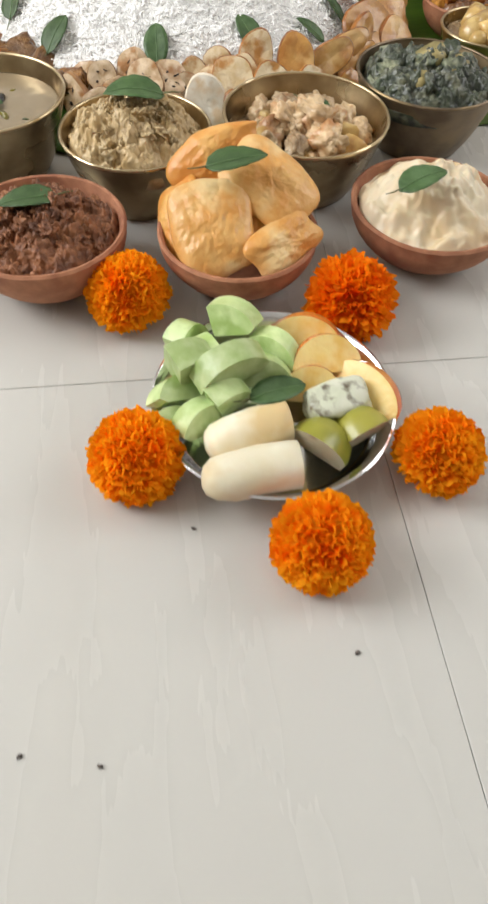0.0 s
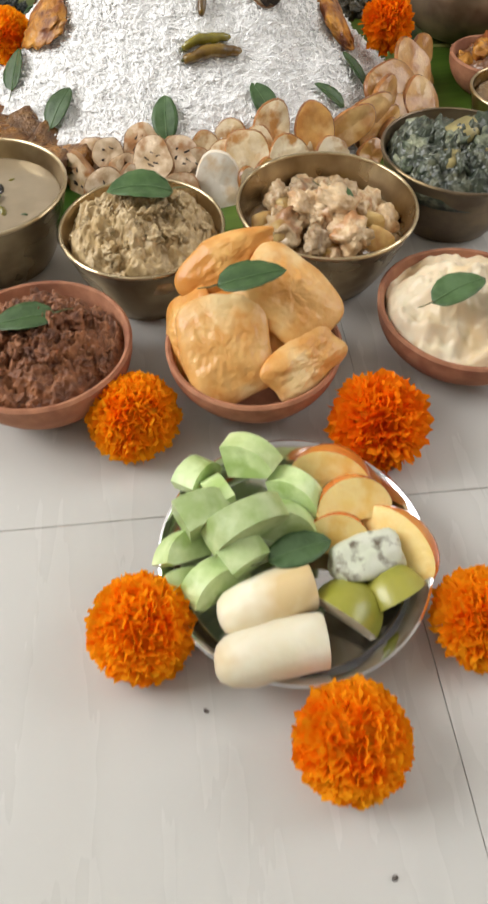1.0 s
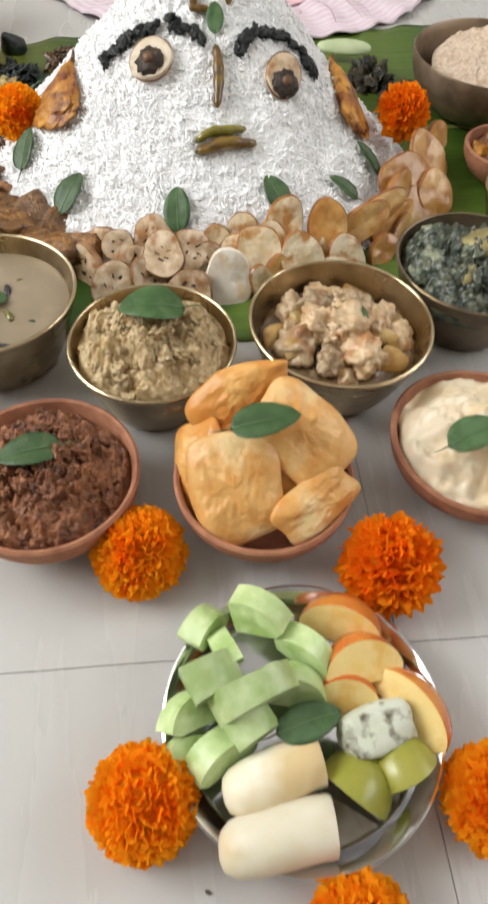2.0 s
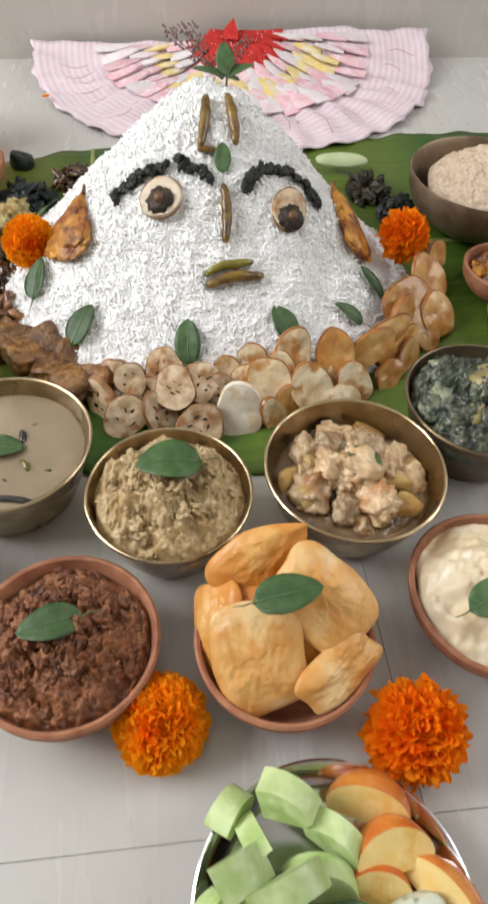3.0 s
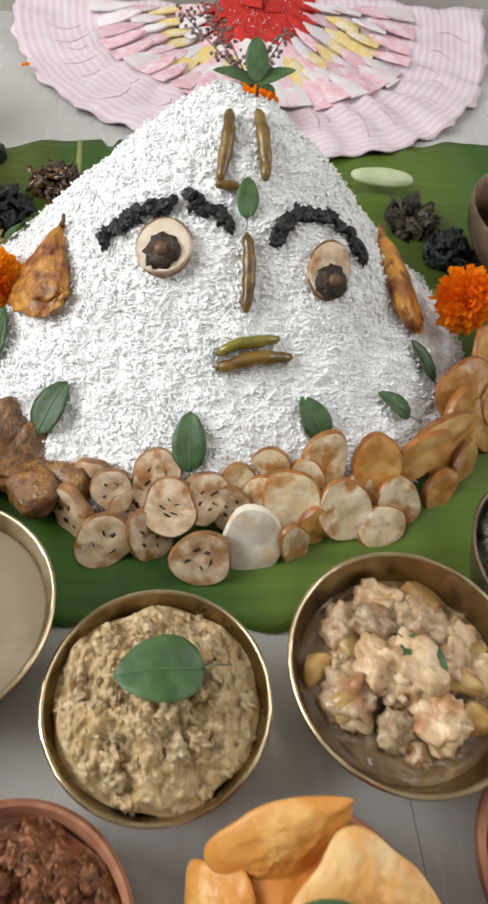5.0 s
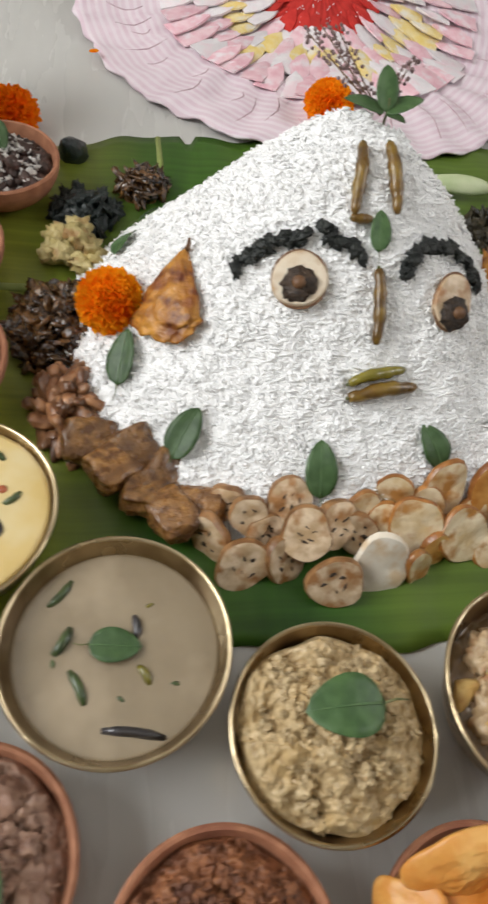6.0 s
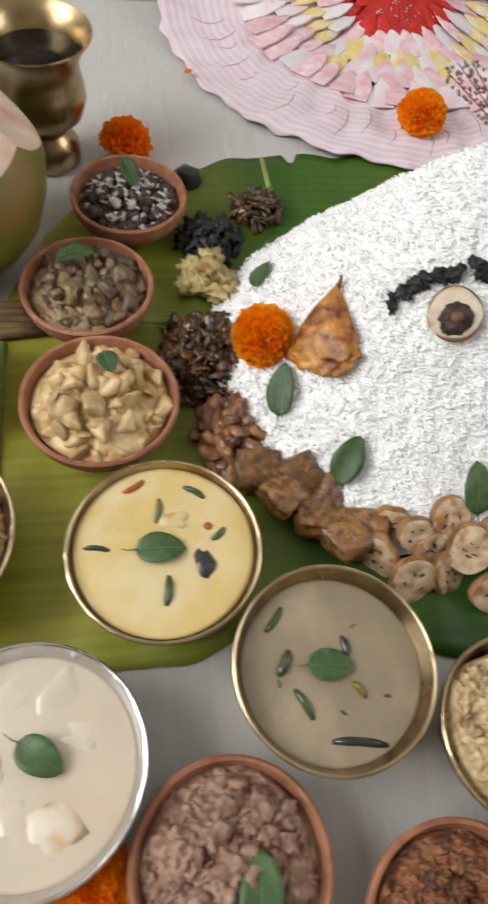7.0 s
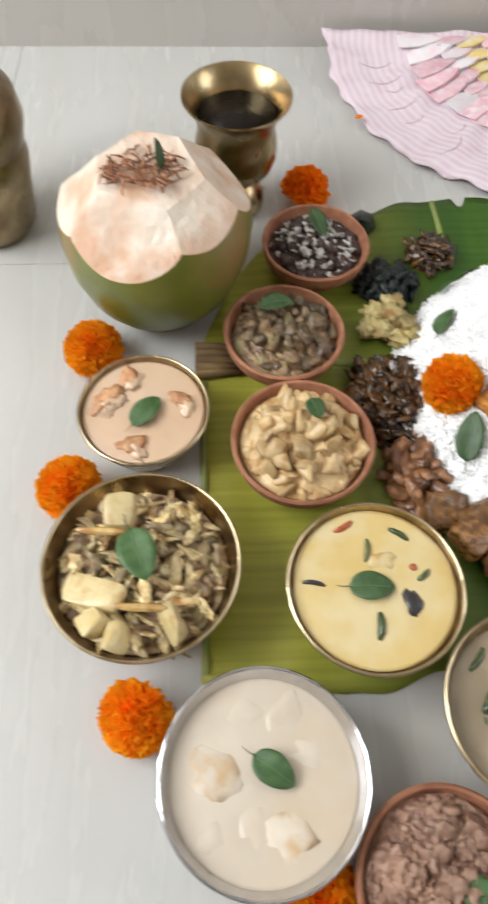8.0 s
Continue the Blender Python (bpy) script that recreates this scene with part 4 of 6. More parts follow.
def clay_bowl(x, y, r, h, base=0.0, label="terracotta bowl"):
    th = thing("clay_bowl", label, "bowl", pose(x, y, base), "terracotta bowls")
    b, t = r * 0.48, 0.0055
    prof = [(0, 0.002), (b * 0.9, 0.0), (b, 0.003)]
    for k in range(1, 9):
        u = k / 8
        prof.append((b + (r - b) * math.sin(u * math.pi / 2) ** 0.85, 0.003 + (h - 0.007) * u ** 1.15))
    prof += [(r + 0.0006, h - 0.002), (r - 0.0016, h), (r - 0.004, h - 0.0008), (r - t, h - 0.004)]
    for k in range(6, -1, -1):
        u = k / 8
        prof.append(((b + (r - b) * math.sin(max(u, 0.02) * math.pi / 2) ** 0.85) - t, 0.007 + (h - 0.008) * u ** 1.15))
    prof.append((0, 0.0075))
    bm = lathe(prof, 72)
    for v in bm.verts:
        v.co.z += 0.0007 * noise.noise(v.co * 25) if v.co.z > 0.02 else 0
        v.co.x *= 1 + 0.006 * math.sin(3 * math.atan2(v.co.y, v.co.x) + x * 30)
    part("body", bm, "clay", th)
    return th


def heap_bm(r, dome, rough, freq, seed, n=60, edge=0.0, crumb=0.0, grain=160):
    """A heaped surface that fills a bowl, closed below; crumb raises rounded clots 1/grain m apart."""
    bm = bmesh.new()
    off = Vector((seed * 2.1, seed * 5.3, seed))
    rings = [[bm.verts.new((0, 0, dome + rough * noise.noise(off)))]]
    seg = 260 if crumb else 132 if n > 30 else 84
    n = 100 if crumb else n
    for i in range(1, n + 1):
        s = i / n
        ring = []
        for j in range(seg):
            a = 2 * math.pi * j / seg
            rr = r * s * (1 + edge * noise.noise(Vector((math.cos(a) * 2, math.sin(a) * 2, seed))))
            x, y = rr * math.cos(a), rr * math.sin(a)
            p = Vector((x, y, 0)) * freq + off
            z = dome * (1 - s ** 2.2) + rough * (noise.noise(p) + 0.6 * noise.noise(p * 2.2) + 0.4 * noise.noise(p * 4.7) + 0.22 * noise.noise(p * 9.5)) * (1 if s < 0.93 else (1 - s) / 0.07)
            if crumb:
                q = Vector((x, y, 0.5 * z)) * grain + off
                patchy = 0.5 + 0.5 * noise.noise(p * 0.9)
                z += crumb * (patchy * (0.8 - noise.voronoi(q)[0][0]) + 0.45 * (0.8 - noise.voronoi(q * 2.3)[0][0])) * min(1, (1.02 - s) / 0.1)
            ring.append(bm.verts.new((x, y, z)))
        rings.append(ring)
    for a, b in zip(rings, rings[1:]):
        for j in range(seg):
            k = (j + 1) % seg
            if len(a) == 1:
                bm.faces.new((a[0], b[j], b[k]))
            else:
                bm.faces.new((a[j], b[j], b[k], a[k]))
    low = [bm.verts.new((v.co.x * 0.97, v.co.y * 0.97, -0.012)) for v in rings[-1]]
    for j in range(seg):
        k = (j + 1) % seg
        bm.faces.new((rings[-1][j], low[j], low[k], rings[-1][k]))
    bm.faces.new(low[::-1])
    return bm


def food(name, label, x, y, z, category="food"):
    return thing(name, label, category, pose(x, y, z))


def chunks(parent, meshes, name, n, r, dome, sizes, seed, tilt=40, sink=0.3, hole=0.0):
    """Pieces strewn over a dome, no two too near."""
    rnd = random.Random(seed)
    spots = []
    tries = 0
    while len(spots) < n and tries < 6000:
        tries += 1
        a, q = rnd.uniform(0, 6.283), r * math.sqrt(rnd.uniform(hole, 1))
        px, py = q * math.cos(a), q * math.sin(a)
        gap = 0.78 * r * math.sqrt(1.0 / n) * (1.6 if tries < 3000 else 0.9)
        if all((px - u) ** 2 + (py - v) ** 2 > gap * gap for u, v in spots):
            spots.append((px, py))
    for i, (px, py) in enumerate(spots):
        s = rnd.uniform(*sizes)
        z = dome * (1 - ((px * px + py * py) / (r * r)) ** 1.1) + rnd.uniform(-sink, sink * 0.6) * 0.01
        piece(name, meshes[i % len(meshes)], parent, pose(px, py, z, rnd.uniform(-tilt, tilt), rnd.uniform(-tilt, tilt), rnd.uniform(0, 360)) @ Matrix.Diagonal((s, s, s, 1)))


def lumps(kind, size, k=4, squash=0.75, amp=0.3, square=0.35, name="lump", sub=2, crumb=0.0):
    return [mesh_of(name, blob(size, size * (0.8 + 0.1 * j), size * squash, amp, 1.8, 40 + j, sub, square, crumb), kind) for j in range(k)]


def chunk_bm(sx, sy, sz, seed, n=10):
    """A hand-cut piece: a convex block with uneven flat faces and softened edges."""
    rnd = random.Random(seed)
    bm = bmesh.new()
    for i in range(n):
        d = Vector((rnd.choice((-1, 1)) * rnd.uniform(0.55, 1), rnd.choice((-1, 1)) * rnd.uniform(0.55, 1), rnd.choice((-1, 1)) * rnd.uniform(0.6, 1)))
        bm.verts.new((d.x * sx, d.y * sy, d.z * sz))
    r = bmesh.ops.convex_hull(bm, input=bm.verts)
    bmesh.ops.delete(bm, geom=[g for g in r["geom_interior"] if isinstance(g, bmesh.types.BMVert)], context="VERTS")
    bmesh.ops.triangulate(bm, faces=bm.faces)
    bmesh.ops.subdivide_edges(bm, edges=bm.edges[:], cuts=2, use_grid_fill=True)
    for _ in range(2):
        bmesh.ops.smooth_vert(bm, verts=bm.verts, factor=0.4, use_axis_x=True, use_axis_y=True, use_axis_z=True)
    return bm


def cut_pieces(kind, size, k=5, name="lump", squash=0.6):
    return [mesh_of(name, chunk_bm(size, size * (0.7 + 0.1 * j), size * squash, 500 + 7 * j + int(size * 9000)), kind) for j in range(k)]


def leaf_on(x, y, z, head, size, where, k=0, wide=1.0, tip=0):
    herb_leaf(axes((x, y, z), (0, 0, 1), (*head, 0)) @ pose(0, 0, 0, tip), size, wide, where, k)


# brown mash in clay
clay_bowl(-0.114, 0.641, 0.076, 0.062, label="terracotta bowl filled with brown mash")
f = food("brown_mash", "coarse dark brown vegetable mash heaped in a terracotta bowl", -0.114, 0.641, 0.048)
part("mash", heap_bm(0.068, 0.024, 0.011, 42, 3, edge=0.10, crumb=0.0110, grain=115), "mince", f)
chunks(f, lumps("mince", 0.0105, amp=0.7, square=0.0, sub=4, crumb=0.28), "lump", 58, 0.061, 0.031, (0.4, 0.85), 3, 60, 0.4)
leaf_on(-0.121, 0.643, 0.083, (-1, -0.2), 0.95, "on brown mash", 1, 1.05)

# fried bread in clay
clay_bowl(0.063, 0.630, 0.074, 0.055, label="terracotta bowl holding puffed fried bread")


def puri(x, y, z, up, heading, w, ln, thick, seed, colour="puri", label="puffed golden fried bread leaning in the clay bowl", tip=0.0):
    """A blown-up pillow of fried dough with a pinched four-cornered edge; tip draws out one end."""
    bm = bmesh.new()
    nr, na = 30, 90
    off = Vector((seed * 1.7, seed * 0.6, 0))
    sheets = []
    for sgn in (1, -1):
        rows = []
        for i in range(nr + 1):
            q = i / nr
            row = []
            for j in range(na):
                a = 2 * math.pi * j / na
                c, s = math.cos(a), math.sin(a)
                r = (abs(c) ** 4.0 + abs(s) ** 4.0) ** (-1 / 4.0) * (1 + 0.16 * noise.noise(Vector((c * 1.3, s * 1.3, seed * 2.0))))
                px, py = q * r * c, q * r * s
                if tip and py > 0:
                    px = px * (1 - 0.75 * py ** 1.3) + tip * py ** 2
                    py *= 1.25
                zz = 0.8 * thick * sgn * (1 - q ** 2.2) ** 0.75
                p = Vector((px, py, sgn)) + off
                zz += (1 - q ** 4) * sgn * (0.14 * thick * noise.noise(p * 1.6) + 0.10 * thick * noise.noise(p * 4.5) + 0.05 * thick * noise.noise(p * 9) + 0.035 * thick * noise.noise(p * 18))
                blister = max(0.0, 0.42 - noise.voronoi(Vector((px * 4.2, py * 4.2, 0)) + off)[0][0]) * max(0.0, noise.noise(p * 1.3 + Vector((3, 1, 0))) + 0.35)
                zz += (1 - q ** 4) * sgn * 0.34 * thick * blister
                zz += 0.10 * thick * noise.noise(Vector((px * 1.2, py * 1.2, seed + 4.0))) + 0.06 * thick * q ** 3 * math.sin(a * 5 + seed)
                row.append(bm.verts.new((px * w, py * ln, zz)))
            rows.append(row)
        for ra, rb in zip(rows, rows[1:]):
            for j in range(na):
                k = (j + 1) % na
                bm.faces.new((ra[j], rb[j], rb[k], ra[k]) if sgn > 0 else (ra[k], rb[k], rb[j], ra[j]))
        sheets.append(rows)
    bmesh.ops.remove_doubles(bm, verts=bm.verts, dist=0.0002)
    ob = new("fried_bread", mesh_of("fried_bread", bm, colour))
    ob.matrix_basis = axes((x, y, z), up, heading)
    tagged(ob, label, "bread", "fried breads in the bowl")


puri(0.038, 0.607, 0.070, (-0.12, -0.62, 0.77), (-0.25, 0.75, 0.62), 0.037, 0.043, 0.015, 1)
puri(0.099, 0.594, 0.062, (0.30, -0.62, 0.72), (0.80, 0.45, 0.20), 0.021, 0.038, 0.014, 2)
puri(0.092, 0.641, 0.090, (0.12, -0.48, 0.87), (0.62, -0.60, -0.3), 0.035, 0.042, 0.014, 3)
puri(0.044, 0.680, 0.092, (-0.10, -0.78, 0.62), (0.75, 0.42, 0.50), 0.029, 0.040, 0.013, 4, "puri_dark", "darker golden fried bread standing on edge in the clay bowl", 0.25)
puri(0.012, 0.640, 0.060, (-0.7, -0.3, 0.6), (0, 1, 0.3), 0.030, 0.036, 0.014, 5, "puri_dark")
puri(0.066, 0.640, 0.066, (0.1, -0.3, 0.9), (0, 1, 0.3), 0.040, 0.040, 0.016, 6, "puri_dark")
leaf_on(0.061, 0.634, 0.118, (1, 0.12), 1.0, "on a puffed fried bread", 0, 1.05, 6)

# creamy mash in clay
clay_bowl(0.256, 0.655, 0.079, 0.056, label="terracotta bowl heaped with creamy white mash")
f = food("creamy_mash", "swirled creamy white mash heaped in a terracotta bowl", 0.256, 0.655, 0.047)
part("mash", heap_bm(0.072, 0.038, 0.013, 22, 5, edge=0.10), "cream", f)
leaf_on(0.228, 0.628, 0.097, (0.9, 0.3), 0.9, "on creamy white mash", 2, 1.1, 10)

# sandy mash in brass
metal_bowl(-0.025, 0.770, 0.075, 0.074, label="brass bowl filled with sandy vegetable mash")
f = food("vegetable_mash", "coarse sandy brown vegetable mash heaped in a brass bowl", -0.025, 0.770, 0.062)
part("mash", heap_bm(0.069, 0.032, 0.014, 34, 7, edge=0.10, crumb=0.0050, grain=250), "sandmash", f)
chunks(f, lumps("sandmash", 0.0105, amp=0.6, square=0.1, sub=4, crumb=0.22), "lump", 70, 0.064, 0.037, (0.3, 0.75), 9, 60, 0.3)
leaf_on(-0.023, 0.777, 0.106, (-1, -0.05), 1.08, "on sandy vegetable mash", 3, 1.3, 5)

# cauliflower and potato curry in brass
metal_bowl(0.151, 0.783, 0.085, 0.078, label="brass bowl of cauliflower and potato curry")
f = food("cauliflower_curry", "pale cauliflower and potato curry in a brass bowl", 0.152, 0.784, 0.052)
part("gravy", heap_bm(0.076, 0.006, 0.006, 40, 8), "gravy", f)
chunks(f, lumps("pinkcurry", 0.019, amp=0.4, square=0.3, sub=4, crumb=0.14), "curry_piece", 17, 0.056, 0.022, (0.6, 1.2), 12, 50, 0.3)
chunks(f, cut_pieces("yellowpot", 0.0165, 4, "potato", 0.7), "potato", 9, 0.062, 0.016, (0.8, 1.15), 15, 50, 0.2, hole=0.45)
leaf_on(0.160, 0.784, 0.084, (0.6, -0.75), 0.72, "on cauliflower curry", 1, 1.2, 0)

# spinach in brass
metal_bowl(0.306, 0.861, 0.081, 0.078, metal="old_brass", label="dark tarnished brass bowl of spinach mash")
f = food("spinach_mash", "dark green spinach mash with potato in a brass bowl", 0.306, 0.861, 0.066)
part("mash", heap_bm(0.077, 0.024, 0.014, 34, 11, edge=0.06, crumb=0.005, grain=120), "spinach", f)
chunks(f, lumps("spinach", 0.014, amp=0.7, square=0.0, sub=3, crumb=0.25), "lump", 14, 0.064, 0.022, (0.6, 1.2), 18, 60, 0.3)
chunks(f, lumps("spinach_potato", 0.017, amp=0.35, square=0.25), "potato", 5, 0.045, 0.024, (0.75, 1.15), 21, 40, 0.2)

# grain meal in a wide bowl
th = thing("deep_bowl", "wide dark brown bowl heaped with pale grain meal", "bowl", pose(0.462, 1.300, 0.004))
prof = [(0, 0.001), (0.045, 0.0), (0.052, 0.004)] + [(0.052 + 0.062 * math.sin(u / 8 * math.pi / 2) ** 0.8, 0.004 + 0.080 * (u / 8) ** 1.25) for u in range(1, 9)]
prof += [(0.1125, 0.0865), (0.110, 0.0845)] + [(0.049 + 0.060 * math.sin(u / 8 * math.pi / 2) ** 0.8, 0.008 + 0.077 * (u / 8) ** 1.25) for u in range(7, 0, -1)] + [(0, 0.009)]
part("body", lathe(prof, 72), "dark_bowl", th)
f = food("grain_meal", "heap of pale pinkish ground grain in a dark brass bowl", 0.472, 1.300, 0.068)
part("meal", heap_bm(0.095, 0.046, 0.007, 36, 13, edge=0.08, crumb=0.0035, grain=240), "flour", f)

# small clay bowl and small brass bowl beside it
clay_bowl(0.438, 1.125, 0.056, 0.048, 0.004, "small terracotta bowl of reddish brown fry")
f = food("reddish_fry", "reddish brown fried pieces in a small terracotta bowl", 0.438, 1.125, 0.040)
part("fry", heap_bm(0.046, 0.016, 0.006, 60, 14), "beans", f)
chunks(f, lumps("fritter", 0.013, amp=0.6, square=0.0, sub=3), "fried_piece", 14, 0.038, 0.022, (0.7, 1.2), 24, 50, 0.2)
metal_bowl(0.425, 1.000, 0.058, 0.062, 0.004, "brass", "small brass bowl of yellow vegetable curry")
f = food("yellow_curry", "yellow vegetable curry in a small brass bowl", 0.425, 1.000, 0.056)
part("gravy", heap_bm(0.051, 0.006, 0.004, 40, 15), "gravy", f)
chunks(f, lumps("yellowpot", 0.016, amp=0.2, square=0.3), "vegetable_piece", 14, 0.042, 0.018, (0.7, 1.2), 27, 50, 0.2)


# soups
def soup(name, label, x, y, z, r, surface):
    f = food(name, label, x, y, z)
    bm = heap_bm(r, 0.0008, 0.0006, 30, len(name), 20)
    part("liquid", bm, surface, f)
    return f


def bean_bm(ln, r):
    return tube([(0, -ln / 2, 0), (0.001, -ln / 4, 0.001), (0.0015, 0, 0.0012), (0.001, ln / 4, 0.001), (0, ln / 2, 0)], [r * 0.6, r, r, r, r * 0.6], 8)


def bits(f, rows):
    for nm, bm, col, x, y, rz, z in rows:
        part(nm, bm, col, f, m=pose(x, y, z - 0.0012, 0, 0, rz))


metal_bowl(-0.180, 0.836, 0.083, 0.082, label="brass bowl of thin beige broth")
f = soup("beige_broth", "thin beige broth with herb bits in a brass bowl", -0.180, 0.836, 0.066, 0.0775, "soup_grey")
bits(f, [("bean", bean_bm(0.023, 0.0042), "soup_veg", -0.040, 0.008, -30, 0.001), ("bean", bean_bm(0.027, 0.0036), "soup_veg", -0.028, -0.026, 25, 0.0008),
         ("bean", bean_bm(0.016, 0.0032), "chilli_green", 0.020, -0.020, 30, 0.001), ("chilli", bean_bm(0.018, 0.0036), "soup_dark", 0.014, 0.016, 5, 0.001),
         ("chilli", bean_bm(0.045, 0.0035), "soup_dark", 0.012, -0.060, 80, 0.001), ("bean", bean_bm(0.026, 0.0032), "soup_veg", -0.043, 0.045, -40, 0.0005)])
for k in range(2, 6):
    part("herb_fleck", blob(0.0032, 0.0014, 0.0009, 0.6, 2, k, 2), "soup_veg" if k % 3 else "chilli_green", f, m=pose(0.062 * math.cos(2.4 * k) * math.sqrt((k + 1) / 9), 0.062 * math.sin(2.4 * k) * math.sqrt((k + 1) / 9), 0.0008, 0, 0, 70 * k))
leaf_on(-0.181, 0.838, 0.070, (1, -0.1), 0.72, "on beige broth", 0, 1.2)

metal_bowl(-0.311, 0.949, 0.083, 0.080, 0.004, label="brass bowl full of yellow lentil soup")
f = soup("lentil_soup", "thick yellow lentil soup with vegetables in a brass bowl", -0.311, 0.949, 0.078, 0.0785, "soup_yellow")
bits(f, [("bean", bean_bm(0.026, 0.0038), "soup_veg", 0.000, -0.038, -8, 0.001), ("bean", bean_bm(0.022, 0.0025), "soup_dark", -0.058, 0.004, 80, 0.0008),
         ("eggplant", blob(0.009, 0.014, 0.004, 0.4, 2, 3, 3), "soup_dark", 0.034, -0.016, 0, 0.001), ("pepper", blob(0.0045, 0.004, 0.003, 0.3, 2, 4, 2), "tomato", 0.040, 0.018, 0, 0.001),
         ("bean", bean_bm(0.016, 0.003), "soup_veg", 0.048, 0.010, -50, 0.001), ("bean", bean_bm(0.022, 0.003), "soup_veg", 0.030, 0.052, 55, 0.0008),
         ("drumstick", bean_bm(0.024, 0.0028), "stalk", -0.004, 0.036, -10, 0.001), ("pepper", bean_bm(0.022, 0.003), "tomato", -0.024, 0.062, -60, 0.0006),
         ("dumpling", blob(0.014, 0.012, 0.0042, 0.5, 2, 6, 3), "palepot", 0.010, 0.026, 0, 0.0)])
leaf_on(-0.314, 0.948, 0.0815, (1, -0.05), 0.8, "on yellow lentil soup", 2, 1.15)

metal_bowl(-0.424, 0.790, 0.088, 0.074, metal="steel", label="shiny steel bowl of white milk pudding")
f = soup("milk_pudding", "white milk pudding with dumplings in a steel bowl", -0.424, 0.790, 0.060, 0.0825, "soup_white")
for dx, dy, s, k in ((-0.045, 0.004, 1.0, 1), (0.022, -0.048, 1.0, 2), (-0.016, 0.058, 0.9, 3), (0.022, 0.056, 0.8, 4), (-0.01, -0.04, 0.9, 5), (0.045, 0.02, 0.8, 6), (0.01, 0.0, 0.7, 7), (-0.05, -0.045, 0.8, 8)):
    part("dumpling", blob(0.024 * s, 0.030 * s, 0.0050, 0.35, 1.6, k, 3), "dumpling" if k < 3 else "soup_white", f, m=pose(dx * 0.9, dy * 0.9, -0.0026 if k < 3 else -0.0037, 0, 0, 40 * k))
leaf_on(-0.415, 0.795, 0.0665, (0.75, -0.55), 0.78, "on white milk pudding", 3, 1.15)

metal_bowl(-0.540, 1.166, 0.072, 0.062, label="small brass bowl of pinkish pudding")
f = soup("pink_pudding", "pinkish milk pudding with bread bits in a brass bowl", -0.540, 1.166, 0.057, 0.068, "soup_pink")
for dx, dy, s, k in ((-0.04, 0.018, 1.1, 1), (-0.018, 0.045, 0.9, 2), (0.042, 0.012, 0.9, 3), (-0.012, -0.045, 0.9, 4), (-0.05, 0.005, 0.7, 5)):
    part("bread_bit", blob(0.017 * s, 0.011 * s, 0.005, 0.6, 2, k, 3), "cherrybit", f, m=pose(dx, dy, 0.0005, 0, 0, 50 * k))
    part("bread_bit", blob(0.015 * s, 0.009 * s, 0.005, 0.6, 2, k + 9, 3), "soup_pink", f, m=pose(dx + 0.006, dy - 0.007, 0.0, 0, 0, 30 * k))
leaf_on(-0.537, 1.162, 0.0625, (0.6, 0.75), 0.85, "on pinkish pudding", 1, 1.05)

# mixed shredded vegetables in brass
metal_bowl(-0.533, 0.979, 0.094, 0.080, label="brass bowl of mixed shredded vegetables")
f = food("mixed_vegetables", "mixed shredded vegetables with potato chunks in a brass bowl", -0.533, 0.979, 0.058)
part("bed", heap_bm(0.083, 0.010, 0.010, 50, 17), "brownveg", f)
strip = []
for k in range(5):
    bm = blob(0.0058, 0.017, 0.0022, 0.7, 2.0, 70 + k, 3)
    for v in bm.verts:
        v.co.z += 0.15 * abs(v.co.y) * math.sin(k + v.co.y * 140) * 0.5
    strip.append(mesh_of("shred", bm, "shred"))
chunks(f, strip, "shred", 130, 0.079, 0.020, (0.5, 1.1), 31, 50, 0.6)
chunks(f, lumps("brownveg", 0.014, amp=0.6, square=0.1, sub=3), "brown_piece", 9, 0.07, 0.020, (0.6, 1.0), 33, 40, 0.3, hole=0.3)
for dx, dy, sx, sy, rz, k in ((-0.045, -0.028, 0.019, 0.034, 70, 1), (-0.022, 0.052, 0.018, 0.022, 0, 2), (-0.018, -0.072, 0.012, 0.017, 0, 3), (-0.04, -0.058, 0.014, 0.016, 40, 4), (0.03, -0.06, 0.012, 0.022, 30, 5)):
    part("potato", chunk_bm(sx * 1.0, sy * 0.95, 0.013, 40 + k, 16), "palepot", f, m=pose(dx, dy, 0.022, 16 - 9 * k, 14 - 6 * k, rz))
for dx, dy, rz in ((-0.040, 0.030, 85), (0.0, -0.046, 85)):
    part("strip", blob(0.004, 0.027, 0.003, 0.3, 1.6, 3, 3), "yellowpot", f, m=pose(dx, dy, 0.029, 0, 0, rz))
leaf_on(-0.535, 0.982, 0.094, (0.35, -0.95), 1.05, "on mixed shredded vegetables", 0, 1.15, 5)

# clay bowls along the leaf
clay_bowl(-0.278, 0.706, 0.075, 0.060, label="terracotta bowl of pinkish brown mash")
f = food("pinkish_mash", "chunky pinkish brown mash in a terracotta bowl", -0.278, 0.706, 0.047)
part("mash", heap_bm(0.068, 0.020, 0.010, 40, 19, edge=0.08, crumb=0.0090, grain=110), "pinkmash", f)
chunks(f, lumps("pinkmash", 0.014, amp=0.6, square=0.2, sub=4, crumb=0.16), "lump", 34, 0.059, 0.022, (0.5, 1.15), 37, 60, 0.4)
leaf_on(-0.261, 0.689, 0.077, (0.15, 1), 0.95, "on pinkish brown mash", 2, 1.1)

